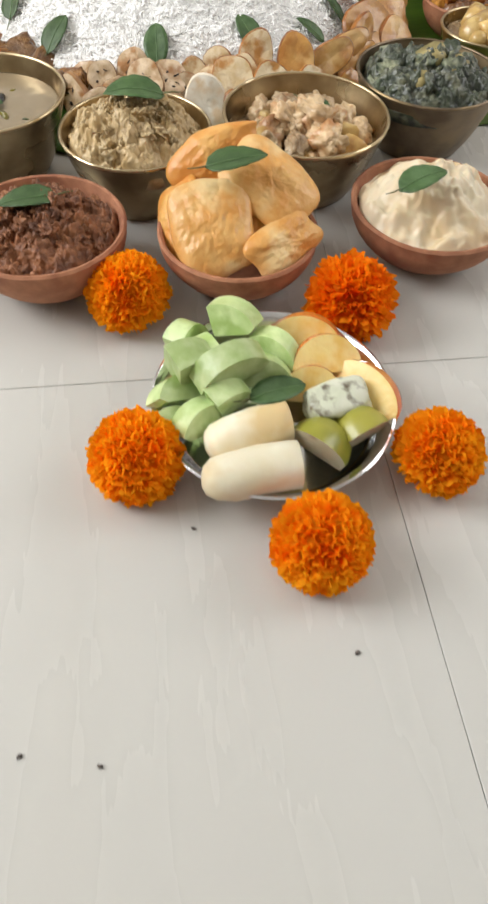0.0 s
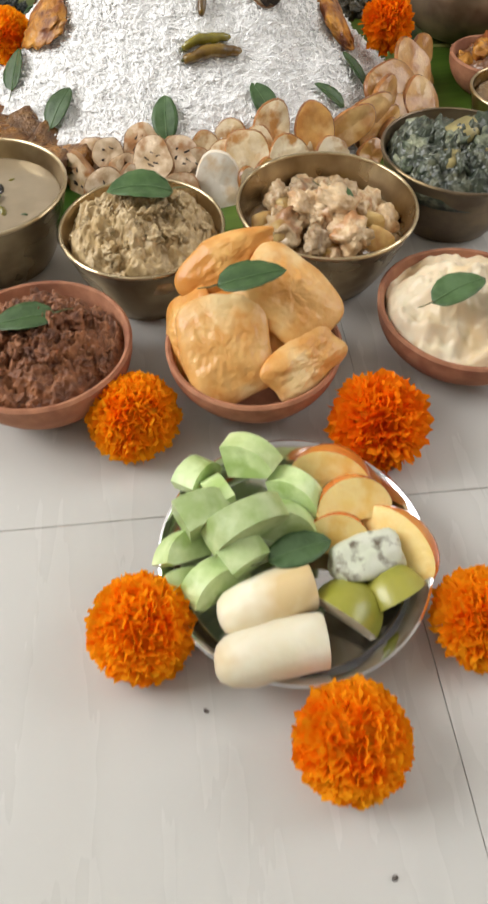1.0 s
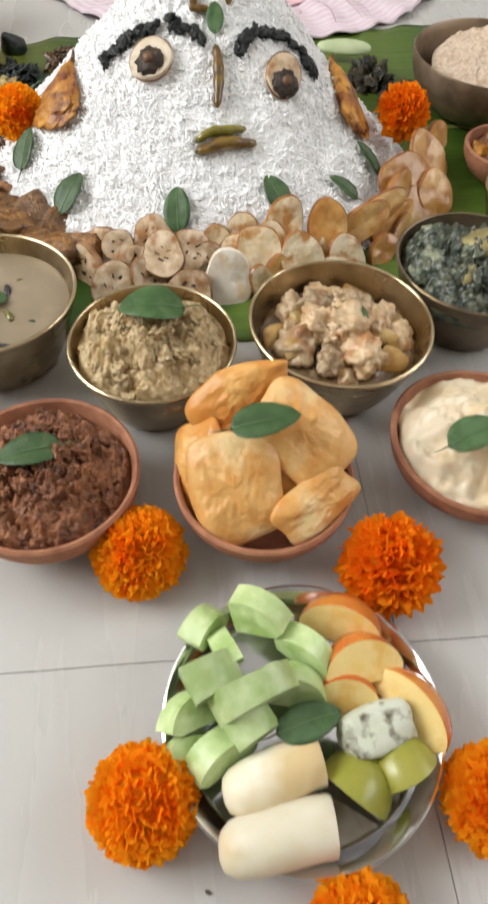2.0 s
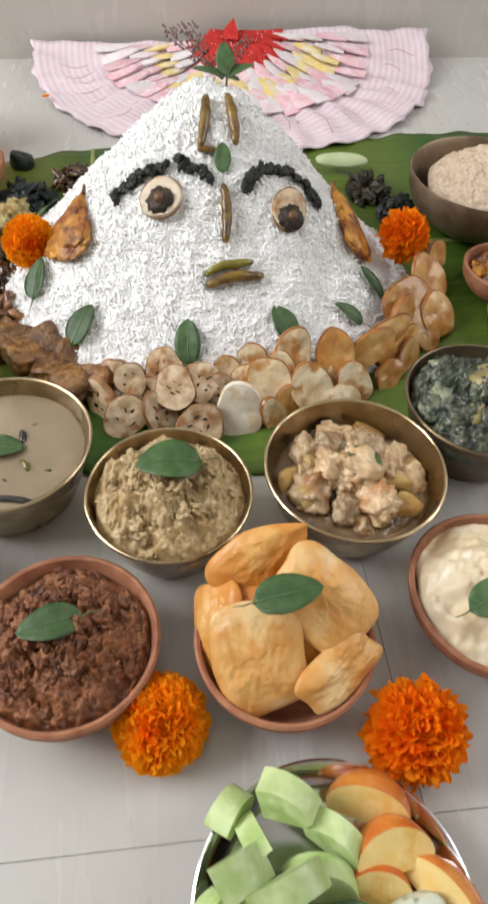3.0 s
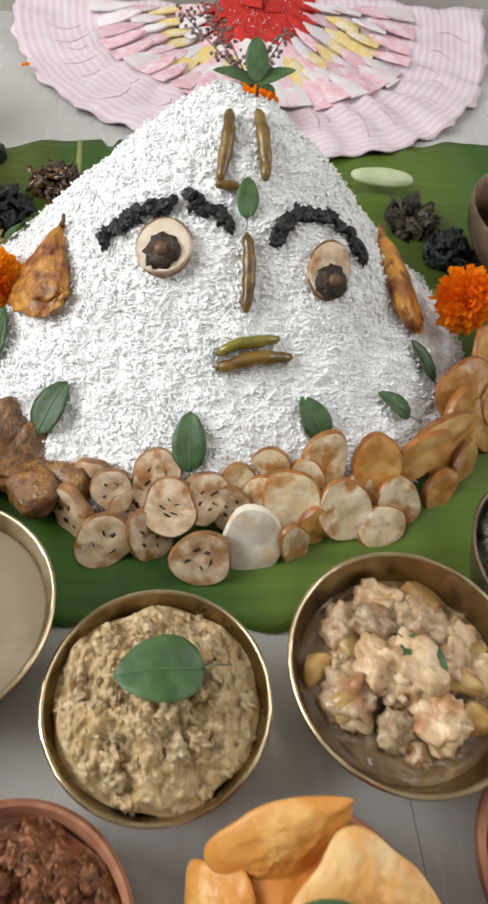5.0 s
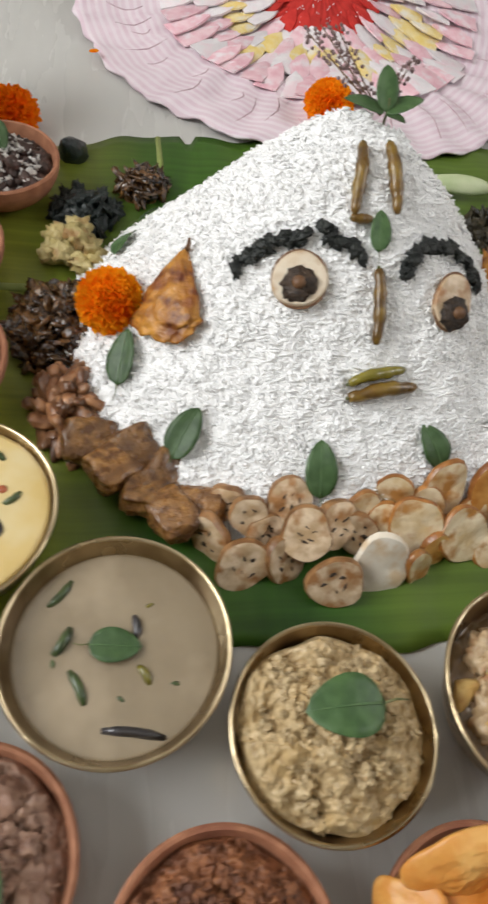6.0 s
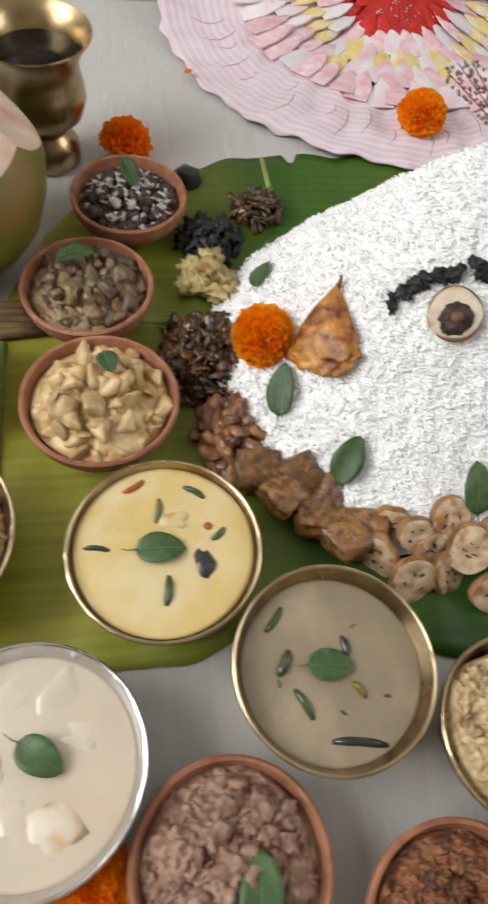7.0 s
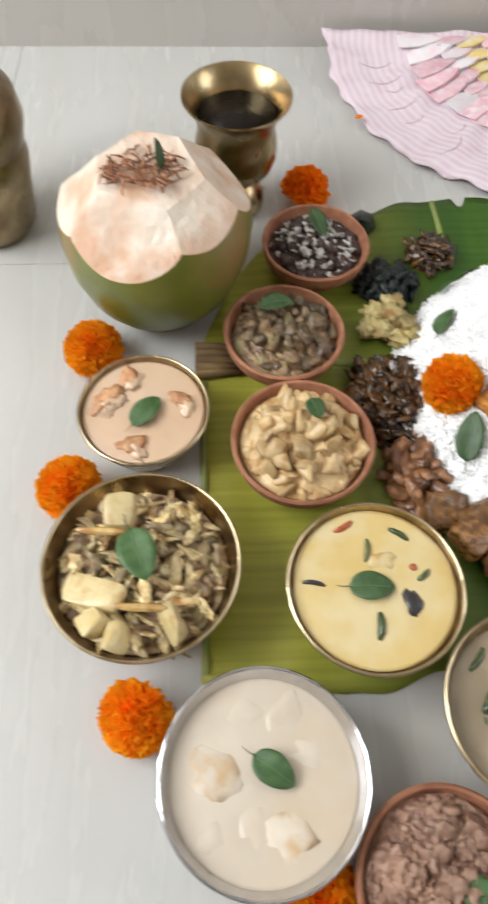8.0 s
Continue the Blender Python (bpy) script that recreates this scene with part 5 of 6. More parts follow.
clay_bowl(-0.364, 1.123, 0.079, 0.058, 0.004, "terracotta bowl heaped with tan potato cubes")
f = food("potato_curry", "soft tan potato cubes heaped in a terracotta bowl", -0.364, 1.123, 0.050)
part("mash", heap_bm(0.069, 0.022, 0.006, 45, 21), "tan", f)
chunks(f, cut_pieces("tan", 0.0135, 6, "potato_cube", 0.55), "potato_cube", 64, 0.063, 0.034, (0.65, 1.2), 41, 50, 0.4)
leaf_on(-0.353, 1.139, 0.098, (0.3, -0.9), 0.5, "on tan potato curry", 1, 1.4)

clay_bowl(-0.375, 1.276, 0.073, 0.058, 0.004, "terracotta bowl of brown cooked vegetables")
f = food("brown_vegetables", "brown cooked vegetable pieces in a terracotta bowl", -0.375, 1.276, 0.048)
part("bed", heap_bm(0.063, 0.016, 0.008, 50, 23), "brownveg", f)
chunks(f, cut_pieces("brownveg", 0.0125, 3, "vegetable_piece", 0.5) + lumps("brownveg", 0.0130, 3, amp=0.6, square=0.2, sub=3, squash=0.5), "vegetable_piece", 54, 0.057, 0.024, (0.6, 1.15), 43, 60, 0.4)
leaf_on(-0.385, 1.297, 0.085, (1, 0.2), 0.75, "on brown vegetables", 3, 1.1)

clay_bowl(-0.323, 1.428, 0.071, 0.055, 0.004, "terracotta bowl of dark grains with coconut")
f = food("dark_grain_mix", "dark sweet grain mix with white coconut bits in a terracotta bowl", -0.323, 1.428, 0.044)
part("bed", heap_bm(0.062, 0.014, 0.007, 55, 25), "darkmix", f)
chunks(f, lumps("darkmix", 0.009, amp=0.5, square=0.1), "dark_piece", 46, 0.055, 0.019, (0.6, 1.2), 45, 60, 0.4)
chunks(f, lumps("coconut_bits", 0.0060, amp=1.2, square=0.0, squash=0.4, sub=3), "coconut_bit", 80, 0.057, 0.023, (0.3, 1.0), 47, 60, 0.3)
leaf_on(-0.320, 1.444, 0.074, (0.3, -0.9), 0.85, "on the dark grain mix", 0, 0.85, -12)


# ---- piles on the banana leaf round the rice ----
def pile(name, label, x, y, meshes, pname, n, r, dome, sizes, seed, bed=None, stretch=1.0, base=0.006):
    th = thing(name, label, "fried vegetable", pose(x, y, base) @ Matrix.Diagonal((1, stretch, 1, 1)))
    if bed:
        part("bed", heap_bm(r * 0.9, dome * 0.8, 0.006, 50, seed, 24, 0.2), bed, th)
    chunks(th, meshes, pname, n, r, dome, sizes, seed, 60, 0.4)
    return th


disk = [mesh_of("slice", wafer(0.010, 0.004, 0.85, 0.16, 1, 14, 0.5), "dryfry")] + [mesh_of("slice", blob(0.0115, 0.007, 0.0035, 0.8, 2.2, 170 + k, 3, 0.1, 0.1), "dryfry") for k in range(3)]
pile("fried_slices", "pile of thin dark brown fried vegetable slices on the leaf", -0.243, 1.205, disk, "slice", 110, 0.058, 0.030, (0.6, 1.2), 51, "dryfry", 1.15)
pile("fried_beans", "pile of glossy brown fried bean pieces on the leaf", -0.222, 1.096, [mesh_of("bean", blob(0.0135, 0.0068, 0.0055, 0.28, 1.6, 140 + j, 3, 0.25), "beans") for j in range(4)], "bean", 62, 0.045, 0.026, (0.7, 1.2), 53, "beans", 1.2)
pile("dark_greens", "clump of blackish green fried leaves on the leaf", -0.225, 1.392, [mesh_of("shred", blob(0.013, 0.008, 0.004, 0.9, 2.4, 80 + k, 3), "dark_veg") for k in range(4)], "shred", 40, 0.040, 0.024, (0.6, 1.1), 55, "dark_veg")
pile("fried_greens", "curled clump of brown fried greens on the leaf", -0.155, 1.452, [mesh_of("shred", blob(0.016, 0.005, 0.004, 0.8, 2.4, 90 + k, 3), "dryfry") for k in range(4)], "shred", 34, 0.034, 0.022, (0.6, 1.1), 57, "dryfry")
pile("dark_greens", "clump of blackish fried leaves behind the rice", 0.315, 1.400, [mesh_of("shred", blob(0.017, 0.009, 0.0035, 0.9, 2.4, 84 + k, 3), "olive_fry") for k in range(4)], "shred", 30, 0.030, 0.022, (0.6, 1.0), 59, "olive_fry", 1.2)
pile("dark_greens", "small clump of dark fried leaves beside the rice", 0.352, 1.325, [mesh_of("shred", blob(0.013, 0.008, 0.004, 0.9, 2.4, 94 + k, 3), "dark_veg") for k in range(4)], "shred", 26, 0.028, 0.020, (0.7, 1.2), 61, "dark_veg", 1.2)
th = thing("fried_cauliflower", "pale golden fried cauliflower floret on the leaf", "vegetable", pose(-0.232, 1.318, 0.006))
for k, (dx, dy, dz) in enumerate(((-0.018, 0.012, 0.02), (0.004, 0.022, 0.022), (0.016, -0.004, 0.02), (-0.012, -0.012, 0.018), (0.026, -0.018, 0.012), (-0.026, -0.004, 0.012), (0.002, 0.002, 0.028), (0.010, -0.022, 0.012))):
    part("floret", blob(0.016, 0.014, 0.012, 0.7, 2.6, 30 + k, 3), "cauli", th, m=pose(dx, dy, dz, 0, 0, 50 * k))
for k in range(7):
    x, y = ((-0.207, 1.050), (-0.184, 1.020), (-0.156, 0.996), (-0.132, 0.968), (-0.110, 0.975), (-0.170, 1.034), (-0.138, 1.008))[k]
    ob = new("fried_eggplant", mesh_of("fried_eggplant", blob(0.027, 0.022, 0.0125, 0.16, 1.5, 60 + k, 4, 0.62, 0.03), "eggplant"))
    ob.matrix_basis = pose(x, y, 0.020 + 0.006 * (k % 2), 20 - 9 * k, 12, 40 * k)
    tagged(ob, "glossy brown fried eggplant piece on the leaf beside the rice", "fried vegetable", "fried eggplant pieces")
ob = new("folded_leaf", mesh_of("folded_leaf", lathe([(0, 0.04), (0.006, 0.034), (0.016, 0.016), (0.022, 0.0), (0, 0.0)], 7), "dark_veg"))
ob.matrix_basis = pose(-0.243, 1.515, 0.006, 20, -30, 30)
tagged(ob, "dark green leaf folded into a small cone on the banana leaf", "leaf")
ob = new("pod_slice", mesh_of("pod_slice", blob(0.045, 0.014, 0.008, 0.1, 1.5, 3, 3), "pod"))
ob.matrix_basis = pose(0.288, 1.470, 0.026, 30, 0, -6)
tagged(ob, "pale green vegetable pod behind the rice", "vegetable")


# fried plantain and potato slices along the foot of the rice
# x, y, height, tilt, yaw, turn in its plane, half width, length to width
PLANTAIN = [(-0.099, 0.946, 0.018, 70, -35, 20, 0.0175, 1.33), (-0.063, 0.959, 0.034, 50, 0, 0, 0.0161, 1.20), (-0.026, 0.971, 0.040, 40, 5, 20, 0.0214, 0.90),
            (-0.014, 0.938, 0.038, 42, -8, 60, 0.0225, 1.00), (0.017, 0.948, 0.036, 48, 30, 10, 0.0209, 1.03), (-0.070, 0.920, 0.016, 48, -5, 30, 0.0234, 0.95), (-0.032, 0.922, 0.016, 55, 35, 0, 0.0174, 1.40),
            (0.012, 0.899, 0.018, 48, -8, 80, 0.0235, 0.95), (-0.083, 0.977, 0.028, 60, -20, 0, 0.0149, 1.20), (-0.048, 0.950, 0.020, 55, 10, 0, 0.0170, 1.0), (0.040, 0.945, 0.022, 55, 0, 0, 0.0180, 1.1)]
POTATO = [(0.077, 0.976, 0.034, 60, -20, -20, 0.0173, 1.07), (0.093, 0.946, 0.034, 52, -12, 10, 0.0223, 1.24), (0.125, 0.976, 0.044, 60, 6, -6, 0.0210, 1.41), (0.142, 0.938, 0.026, 52, 12, 20, 0.0256, 1.05),
          (0.196, 0.949, 0.022, 50, 20, 10, 0.0214, 1.06), (0.094, 0.911, 0.014, 70, 30, 0, 0.0137, 1.65), (0.178, 0.929, 0.012, 40, 10, 0, 0.0218, 0.86), (0.065, 0.955, 0.022, 55, -10, 0, 0.0153, 1.20), (0.165, 0.957, 0.020, 50, 0, 0, 0.0220, 1.00), (0.120, 0.940, 0.016, 50, 0, 0, 0.0200, 1.1), (0.045, 0.962, 0.026, 58, 5, 0, 0.0180, 1.1), (0.108, 0.966, 0.030, 60, -8, 0, 0.0180, 1.2)]
BROWNED = [(0.292, 1.065, 0.042, 46, 25, 20, 0.0349, 0.96), (0.325, 1.108, 0.048, 50, 40, 0, 0.0275, 1.11), (0.329, 1.058, 0.028, 46, 30, 0, 0.0248, 1.14), (0.357, 1.171, 0.038, 60, 45, 0, 0.0216, 0.89), (0.345, 1.135, 0.024, 40, 40, 0, 0.0240, 1.05), (0.306, 1.040, 0.020, 40, 30, 0, 0.0230, 1.1), (0.318, 1.086, 0.030, 44, 35, 0, 0.0220, 1.1)]
WEDGES = [(0.175, 0.974, 0.042, 55, 0, 8, 0.0219, 1.34), (0.218, 0.988, 0.036, 60, 15, -68, 0.0175, 2.11), (0.243, 1.008, 0.040, 60, 20, -70, 0.0160, 2.24), (0.244, 0.968, 0.012, 55, 25, -55, 0.0151, 1.39),
          (0.270, 1.034, 0.038, 62, 35, -48, 0.0157, 2.17), (0.275, 0.997, 0.014, 60, 40, -50, 0.0156, 1.52), (0.114, 0.928, 0.016, 70, 10, 0, 0.0133, 1.50), (0.261, 1.007, 0.024, 60, 25, -65, 0.0155, 2.17)]
WHITE = [(0.055, 0.910, 0.020, 58, -4, 0, 0.0252, 1.30)]


def fried_slice(seed, row, flesh, rind, thick, label, slits=False, wobble=0.10):
    """A thick fried slice: browned wavy rind, uneven cut face, for plantain with split seed slits."""
    x, y, z, tilt, yaw, turn, r, long = row
    r *= 1.12
    z = max(z, mound_z(x, y) + 0.004)
    th = thing("fried_slice", label, "fried slice", pose(x, y, z, 0, 0, yaw) @ pose(0, 0, 0, tilt) @ pose(0, 0, -0.6 * thick, 0, 0, turn), "fried slices round the rice")
    form = (r, thick, long, wobble, 300 + seed, 24, 0.12)
    off = Vector((seed * 1.7, 0, seed * 0.9))
    for nm, col, lo, hi in (("flesh", flesh, 0, 2), ("rind", rind, 2, 9)):
        bm = wafer(*form)
        bm.faces.ensure_lookup_table()
        bmesh.ops.delete(bm, geom=[g for i, g in enumerate(bm.faces) if not lo <= i // 24 < hi], context="FACES")
        if lo == 0:
            bmesh.ops.subdivide_edges(bm, edges=[e for e in bm.edges if not e.is_boundary], cuts=2, use_grid_fill=True)
        for v in bm.verts:
            v.co.z += 0.0016 * noise.noise(Vector((v.co.x * 60, v.co.y * 60, 0)) + off) + 3.0 * v.co.x * v.co.x * (1 if seed % 2 else -1)
        part(nm, bm, col, th)
    if slits:
        rnd = random.Random(seed * 5)
        for k in range(5):
            a = 1.26 * k + seed + rnd.uniform(-0.3, 0.3)
            q, ln = r * rnd.uniform(0.24, 0.46), r * rnd.uniform(0.08, 0.17)
            part("seed_slit", blob(ln, 0.0012 * rnd.uniform(0.7, 1.4), 0.0012, 0.8, 2.4, seed + k, 2), "dark_seed", th,
                 m=pose(q * math.cos(a), q * long * math.sin(a), thick * 0.90, 0, 0, math.degrees(a) + (90 if k % 3 == 0 else rnd.uniform(-30, 30))))


for k, row in enumerate(PLANTAIN):
    fried_slice(k, row, "plantain", "plantain_rind", 0.013, "thick fried plantain slice with dark seed slits beside the rice", True, 0.13)
for k, row in enumerate(POTATO):
    fried_slice(20 + k, row, "potato_fry", "potato_edge", 0.009, "pale fried potato slice with a browned edge by the rice")
for k, row in enumerate(BROWNED):
    fried_slice(40 + k, row, "potato_gold", "potato_rim", 0.008, "round golden brown fried potato slice by the rice")
for k, row in enumerate(WEDGES):
    fried_slice(60 + k, row, "potato_gold", "potato_rim", 0.011, "thick golden fried potato wedge at the foot of the rice", False, 0.07)
fried_slice(80, WHITE[0], "white_slice", "white_slice", 0.009, "pale oval fried vegetable slice at the foot of the rice")


# ---- plate of cut fruit ----
th = thing("steel_plate", "round shiny steel plate holding cut fruit", "plate", pose(0.071, 0.4435, 0.0) @ Matrix.Diagonal((0.965, 0.965, 1, 1)))
part("body", lathe([(0, 0.010), (0.070, 0.010), (0.072, 0.0), (0.076, 0.0), (0.080, 0.010), (0.086, 0.016), (0.092, 0.028), (0.0965, 0.0325), (0.099, 0.0332), (0.0996, 0.0346), (0.0978, 0.0354), (0.093, 0.0325), (0.086, 0.0185), (0.081, 0.0135), (0, 0.0125)], 96), "steel", th)
ON_PLATE = pose(-0.002, -0.007, 0.012)


def cucumber(x, y, z, rx, ry, rz, size, seed):
    """A chunk of peeled cucumber: part of a thick round slice, with sharp cut sides."""
    bm = bmesh.new()
    rnd = random.Random(seed)
    rad, deep = 0.029 * size, 0.021 * size * rnd.uniform(0.85, 1.15)
    a0, a1 = radians(rnd.uniform(10, 30)), radians(rnd.uniform(145, 170) if seed % 3 else 110)
    arc = [(rad * math.cos(a0 + (a1 - a0) * i / 14), rad * math.sin(a0 + (a1 - a0) * i / 14)) for i in range(15)]
    ring = arc + [(arc[-1][0] * 0.75, rad * 0.16), (arc[0][0] * 0.8, rad * rnd.uniform(0.1, 0.3))]
    low = [bm.verts.new((px, py, -deep / 2 + 0.05 * px)) for px, py in ring]
    top = [bm.verts.new((px * 0.97, py * 0.98, deep / 2 - 0.06 * py)) for px, py in ring]
    n = len(ring)
    bm.faces.new(low[::-1])
    bm.faces.new(top)
    for i in range(n):
        bm.faces.new((low[i], low[(i + 1) % n], top[(i + 1) % n], top[i]))
    bmesh.ops.bevel(bm, geom=[e for e in bm.edges if e.calc_face_angle(0) > 0.6], offset=0.0009, segments=1, affect="EDGES")
    ob = new("cucumber_piece", mesh_of("cucumber_piece", bm, "cucumber"))
    ob.matrix_basis = ON_PLATE @ pose(x, y, z, rx, ry, rz)
    tagged(ob, "peeled pale green cucumber chunk on the steel plate", "cucumber", "cucumber chunks on the plate")


for k, row in enumerate([(0.002, 0.474, 0.024, 100, 4, 26, 1.15), (0.040, 0.464, 0.034, 100, -4, 22, 1.12), (0.008, 0.512, 0.018, 80, 20, 50, 0.8), (0.044, 0.512, 0.028, 70, -20, -24, 1.1),
                         (0.076, 0.492, 0.020, 80, 15, -38, 0.9), (0.002, 0.446, 0.018, 30, 25, 20, 0.95), (0.032, 0.442, 0.022, 96, -10, 30, 0.9), (0.064, 0.462, 0.018, 60, 5, -10, 0.95),
                         (-0.004, 0.418, 0.012, 25, 14, 20, 1.0), (0.026, 0.492, 0.020, 85, 0, 115, 0.85), (0.016, 0.426, 0.014, 70, 8, 32, 0.9)]):
    cucumber(*row, k)


def wedge_bm(ln, w, h, bow=0.25, n=14):
    """A crescent wedge of a round fruit: two flat cut sides and a bowed skin side (material 1)."""
    bm = bmesh.new()
    rows = []
    for i in range(n + 1):
        a = math.pi * (0.06 + 0.88 * i / n)
        s = math.sin(a)
        x = -ln / 2 * math.cos(a)
        core = Vector((x * 0.92, 0, -h * 0.15))
        ring = [core] + [Vector((x, w * 0.5 * t * s, h * s * (1 - 0.34 * t * t))) for t in (-1, -0.6, 0, 0.6, 1)]
        rows.append([bm.verts.new(p) for p in ring])
    for a, b in zip(rows, rows[1:]):
        for j in range(6):
            k = (j + 1) % 6
            f = bm.faces.new((a[j], a[k], b[k], b[j]))
            f.material_index = 0 if j in (0, 5) else 1
    for r in (rows[0], rows[-1]):
        bm.faces.new(r)
    return bm


def fruit_wedge(name, mats, label, cat, m, ln, w, h):
    th = thing(name, label, cat, ON_PLATE @ m, cat + " pieces on the plate")
    for idx, nm in ((0, "flesh"), (1, "peel")):
        bm = wedge_bm(ln, w, h)
        bmesh.ops.delete(bm, geom=[f for f in bm.faces if f.material_index != idx], context="FACES")
        for f in bm.faces:
            f.material_index = 0
        part(nm, bm, mats[idx], th, smooth=(idx == 1))


PEELED, GREEN = ("apple", "apple_skin"), ("guava", "guava_skin")
fruit_wedge("apple_slice", PEELED, "apple slice with orange-red peel on the plate", "apple", pose(0.108, 0.506, 0.016, -66, 0, -24), 0.064, 0.034, 0.032)
fruit_wedge("apple_slice", PEELED, "apple slice showing its yellow flesh on the plate", "apple", pose(0.120, 0.472, 0.026, -84, 0, 6), 0.058, 0.034, 0.032)
fruit_wedge("apple_slice", PEELED, "apple slice showing its yellow flesh on the plate", "apple", pose(0.104, 0.452, 0.014, -80, 0, -12), 0.050, 0.034, 0.030)
fruit_wedge("apple_slice", PEELED, "curved apple slice leaning on the plate rim", "apple", pose(0.143, 0.446, 0.020, -74, 0, -58), 0.070, 0.030, 0.028)
fruit_wedge("cut_fruit", GREEN, "green-skinned fruit chunk with white flesh on the plate", "fruit", pose(0.100, 0.402, 0.012, -34, 8, -40), 0.050, 0.048, 0.027)
fruit_wedge("cut_fruit", GREEN, "green-skinned fruit chunk with white flesh on the plate", "fruit", pose(0.136, 0.411, 0.012, -30, -5, 24), 0.048, 0.044, 0.026)
ob = new("seeded_fruit", mesh_of("seeded_fruit", blob(0.027, 0.016, 0.013, 0.15, 1.5, 4, 4, 0.45), "dragon"))
ob.matrix_basis = ON_PLATE @ pose(0.121, 0.437, 0.026, 10, 0, 15)
tagged(ob, "pale fruit chunk with dark seeds on the plate", "fruit")


def banana(x, y, z, rz, ln, r, seed):
    prof = [(-0.5, 0.25), (-0.47, 0.6), (-0.38, 0.86), (-0.2, 1.0), (0.1, 1.05), (0.35, 1.02), (0.488, 1.0), (0.5, 0.95)]
    bm = tube([(u * ln, 0.004 * math.sin(3 * u), 0) for u, _ in prof], [r * k for _, k in prof], 16)
    for v in bm.verts:
        v.co += 0.0012 * Vector((0, noise.noise(v.co * 60 + Vector((seed, 0, 0))), noise.noise(v.co * 60 + Vector((0, seed, 0)))))
        v.co.z *= 0.92
    ob = new("peeled_banana", mesh_of("peeled_banana", bm, "banana"))
    ob.matrix_basis = ON_PLATE @ pose(x, y, z, 0, 0, rz)
    tagged(ob, "thick cream-coloured peeled banana half on the plate", "banana", "banana halves on the plate")


banana(0.047, 0.413, 0.026, 8, 0.066, 0.0175, 1)
banana(0.046, 0.379, 0.024, 0, 0.072, 0.0185, 2)
leaf_on(0.072, 0.435, 0.049, (1, 0.25), 0.85, "between fruit pieces on the plate", 1, 1.0)


# ---- green coconut ----
def coconut():
    th = thing("green_coconut", "green tender coconut with its top shaved open standing on the floor", "coconut", pose(-0.527, 1.383, 0) @ Matrix.Diagonal((1.07, 1.07, 1.05, 1)))
    prof = [(0, 0.0), (0.030, 0.001), (0.052, 0.008), (0.074, 0.026), (0.093, 0.055), (0.104, 0.09), (0.107, 0.125), (0.102, 0.16), (0.088, 0.195), (0.062, 0.225), (0.03, 0.243), (0, 0.248)]
    bm = lathe(prof, 64)
    for v in bm.verts:
        a = math.atan2(v.co.y, v.co.x)
        k = 1 + 0.018 * math.sin(3 * a + 0.6) + 0.01 * noise.noise(v.co * 18)
        v.co.x *= k
        v.co.y *= k
    cuts = []
    for az, z, radial, rise in ((-109, 0.142, 0.70, 0.71), (-47, 0.158, 0.62, 0.78), (-172, 0.145, 0.72, 0.69), (20, 0.14, 0.72, 0.69), (80, 0.145, 0.7, 0.71), (135, 0.14, 0.72, 0.69)):
        c, s = math.cos(radians(az)), math.sin(radians(az))
        cuts.append(((0.104 * c, 0.104 * s, z), (radial * c, radial * s, rise)))
    cuts.append(((0, 0, 0.201), (0, -0.1, 1)))
    for co, no in cuts:
        bmesh.ops.bisect_plane(bm, geom=bm.verts[:] + bm.edges[:] + bm.faces[:], plane_co=co, plane_no=no, clear_outer=True)
        r = bmesh.ops.holes_fill(bm, edges=[e for e in bm.edges if e.is_boundary])
        for f in r["faces"]:
            f.material_index = 1
    green = bm.copy()
    bmesh.ops.delete(green, geom=[f for f in green.faces if f.material_index == 1], context="FACES")
    part("husk", green, "husk", th)
    bmesh.ops.delete(bm, geom=[f for f in bm.faces if f.material_index == 0], context="FACES")
    for f in bm.faces:
        f.material_index = 0
    bmesh.ops.triangulate(bm, faces=bm.faces)
    for k in range(3):
        bmesh.ops.subdivide_edges(bm, edges=[e for e in bm.edges if e.calc_length() > 0.012], cuts=1, use_grid_fill=True)
        bmesh.ops.triangulate(bm, faces=bm.faces)
    for v in bm.verts:
        if not v.is_boundary:
            v.co.z += 0.0034 * noise.noise(v.co * 28) + 0.0014 * noise.noise(v.co * 120)
    cut = part("cut_face", bm, "husk_cut", th, "cream-coloured shaved husk", smooth=False)
    rnd = random.Random(8)
    for i in range(110):
        a, q = rnd.uniform(0, 6.3), 0.032 * math.sqrt(rnd.random())
        ln = rnd.uniform(0.008, 0.022)
        part("fibre", tube([(-ln / 2, 0, 0), (0, rnd.uniform(-0.003, 0.003), 0.003), (ln / 2, 0, rnd.uniform(-0.002, 0.004))], [0.0006, 0.0013, 0.0004], 5), "fibre", cut,
             m=pose(q * math.cos(a) * 1.3 - 0.005, q * math.sin(a) - 0.012, 0.206 - 0.05 * q, rnd.uniform(-25, 25), rnd.uniform(-35, 35), rnd.uniform(0, 360)))


coconut()
herb_leaf(axes((-0.515, 1.372, 0.228), (0.7, -0.5, 0.3), (0.3, 0.2, 1)), 0.7, 0.6, "on top of the coconut", 2)


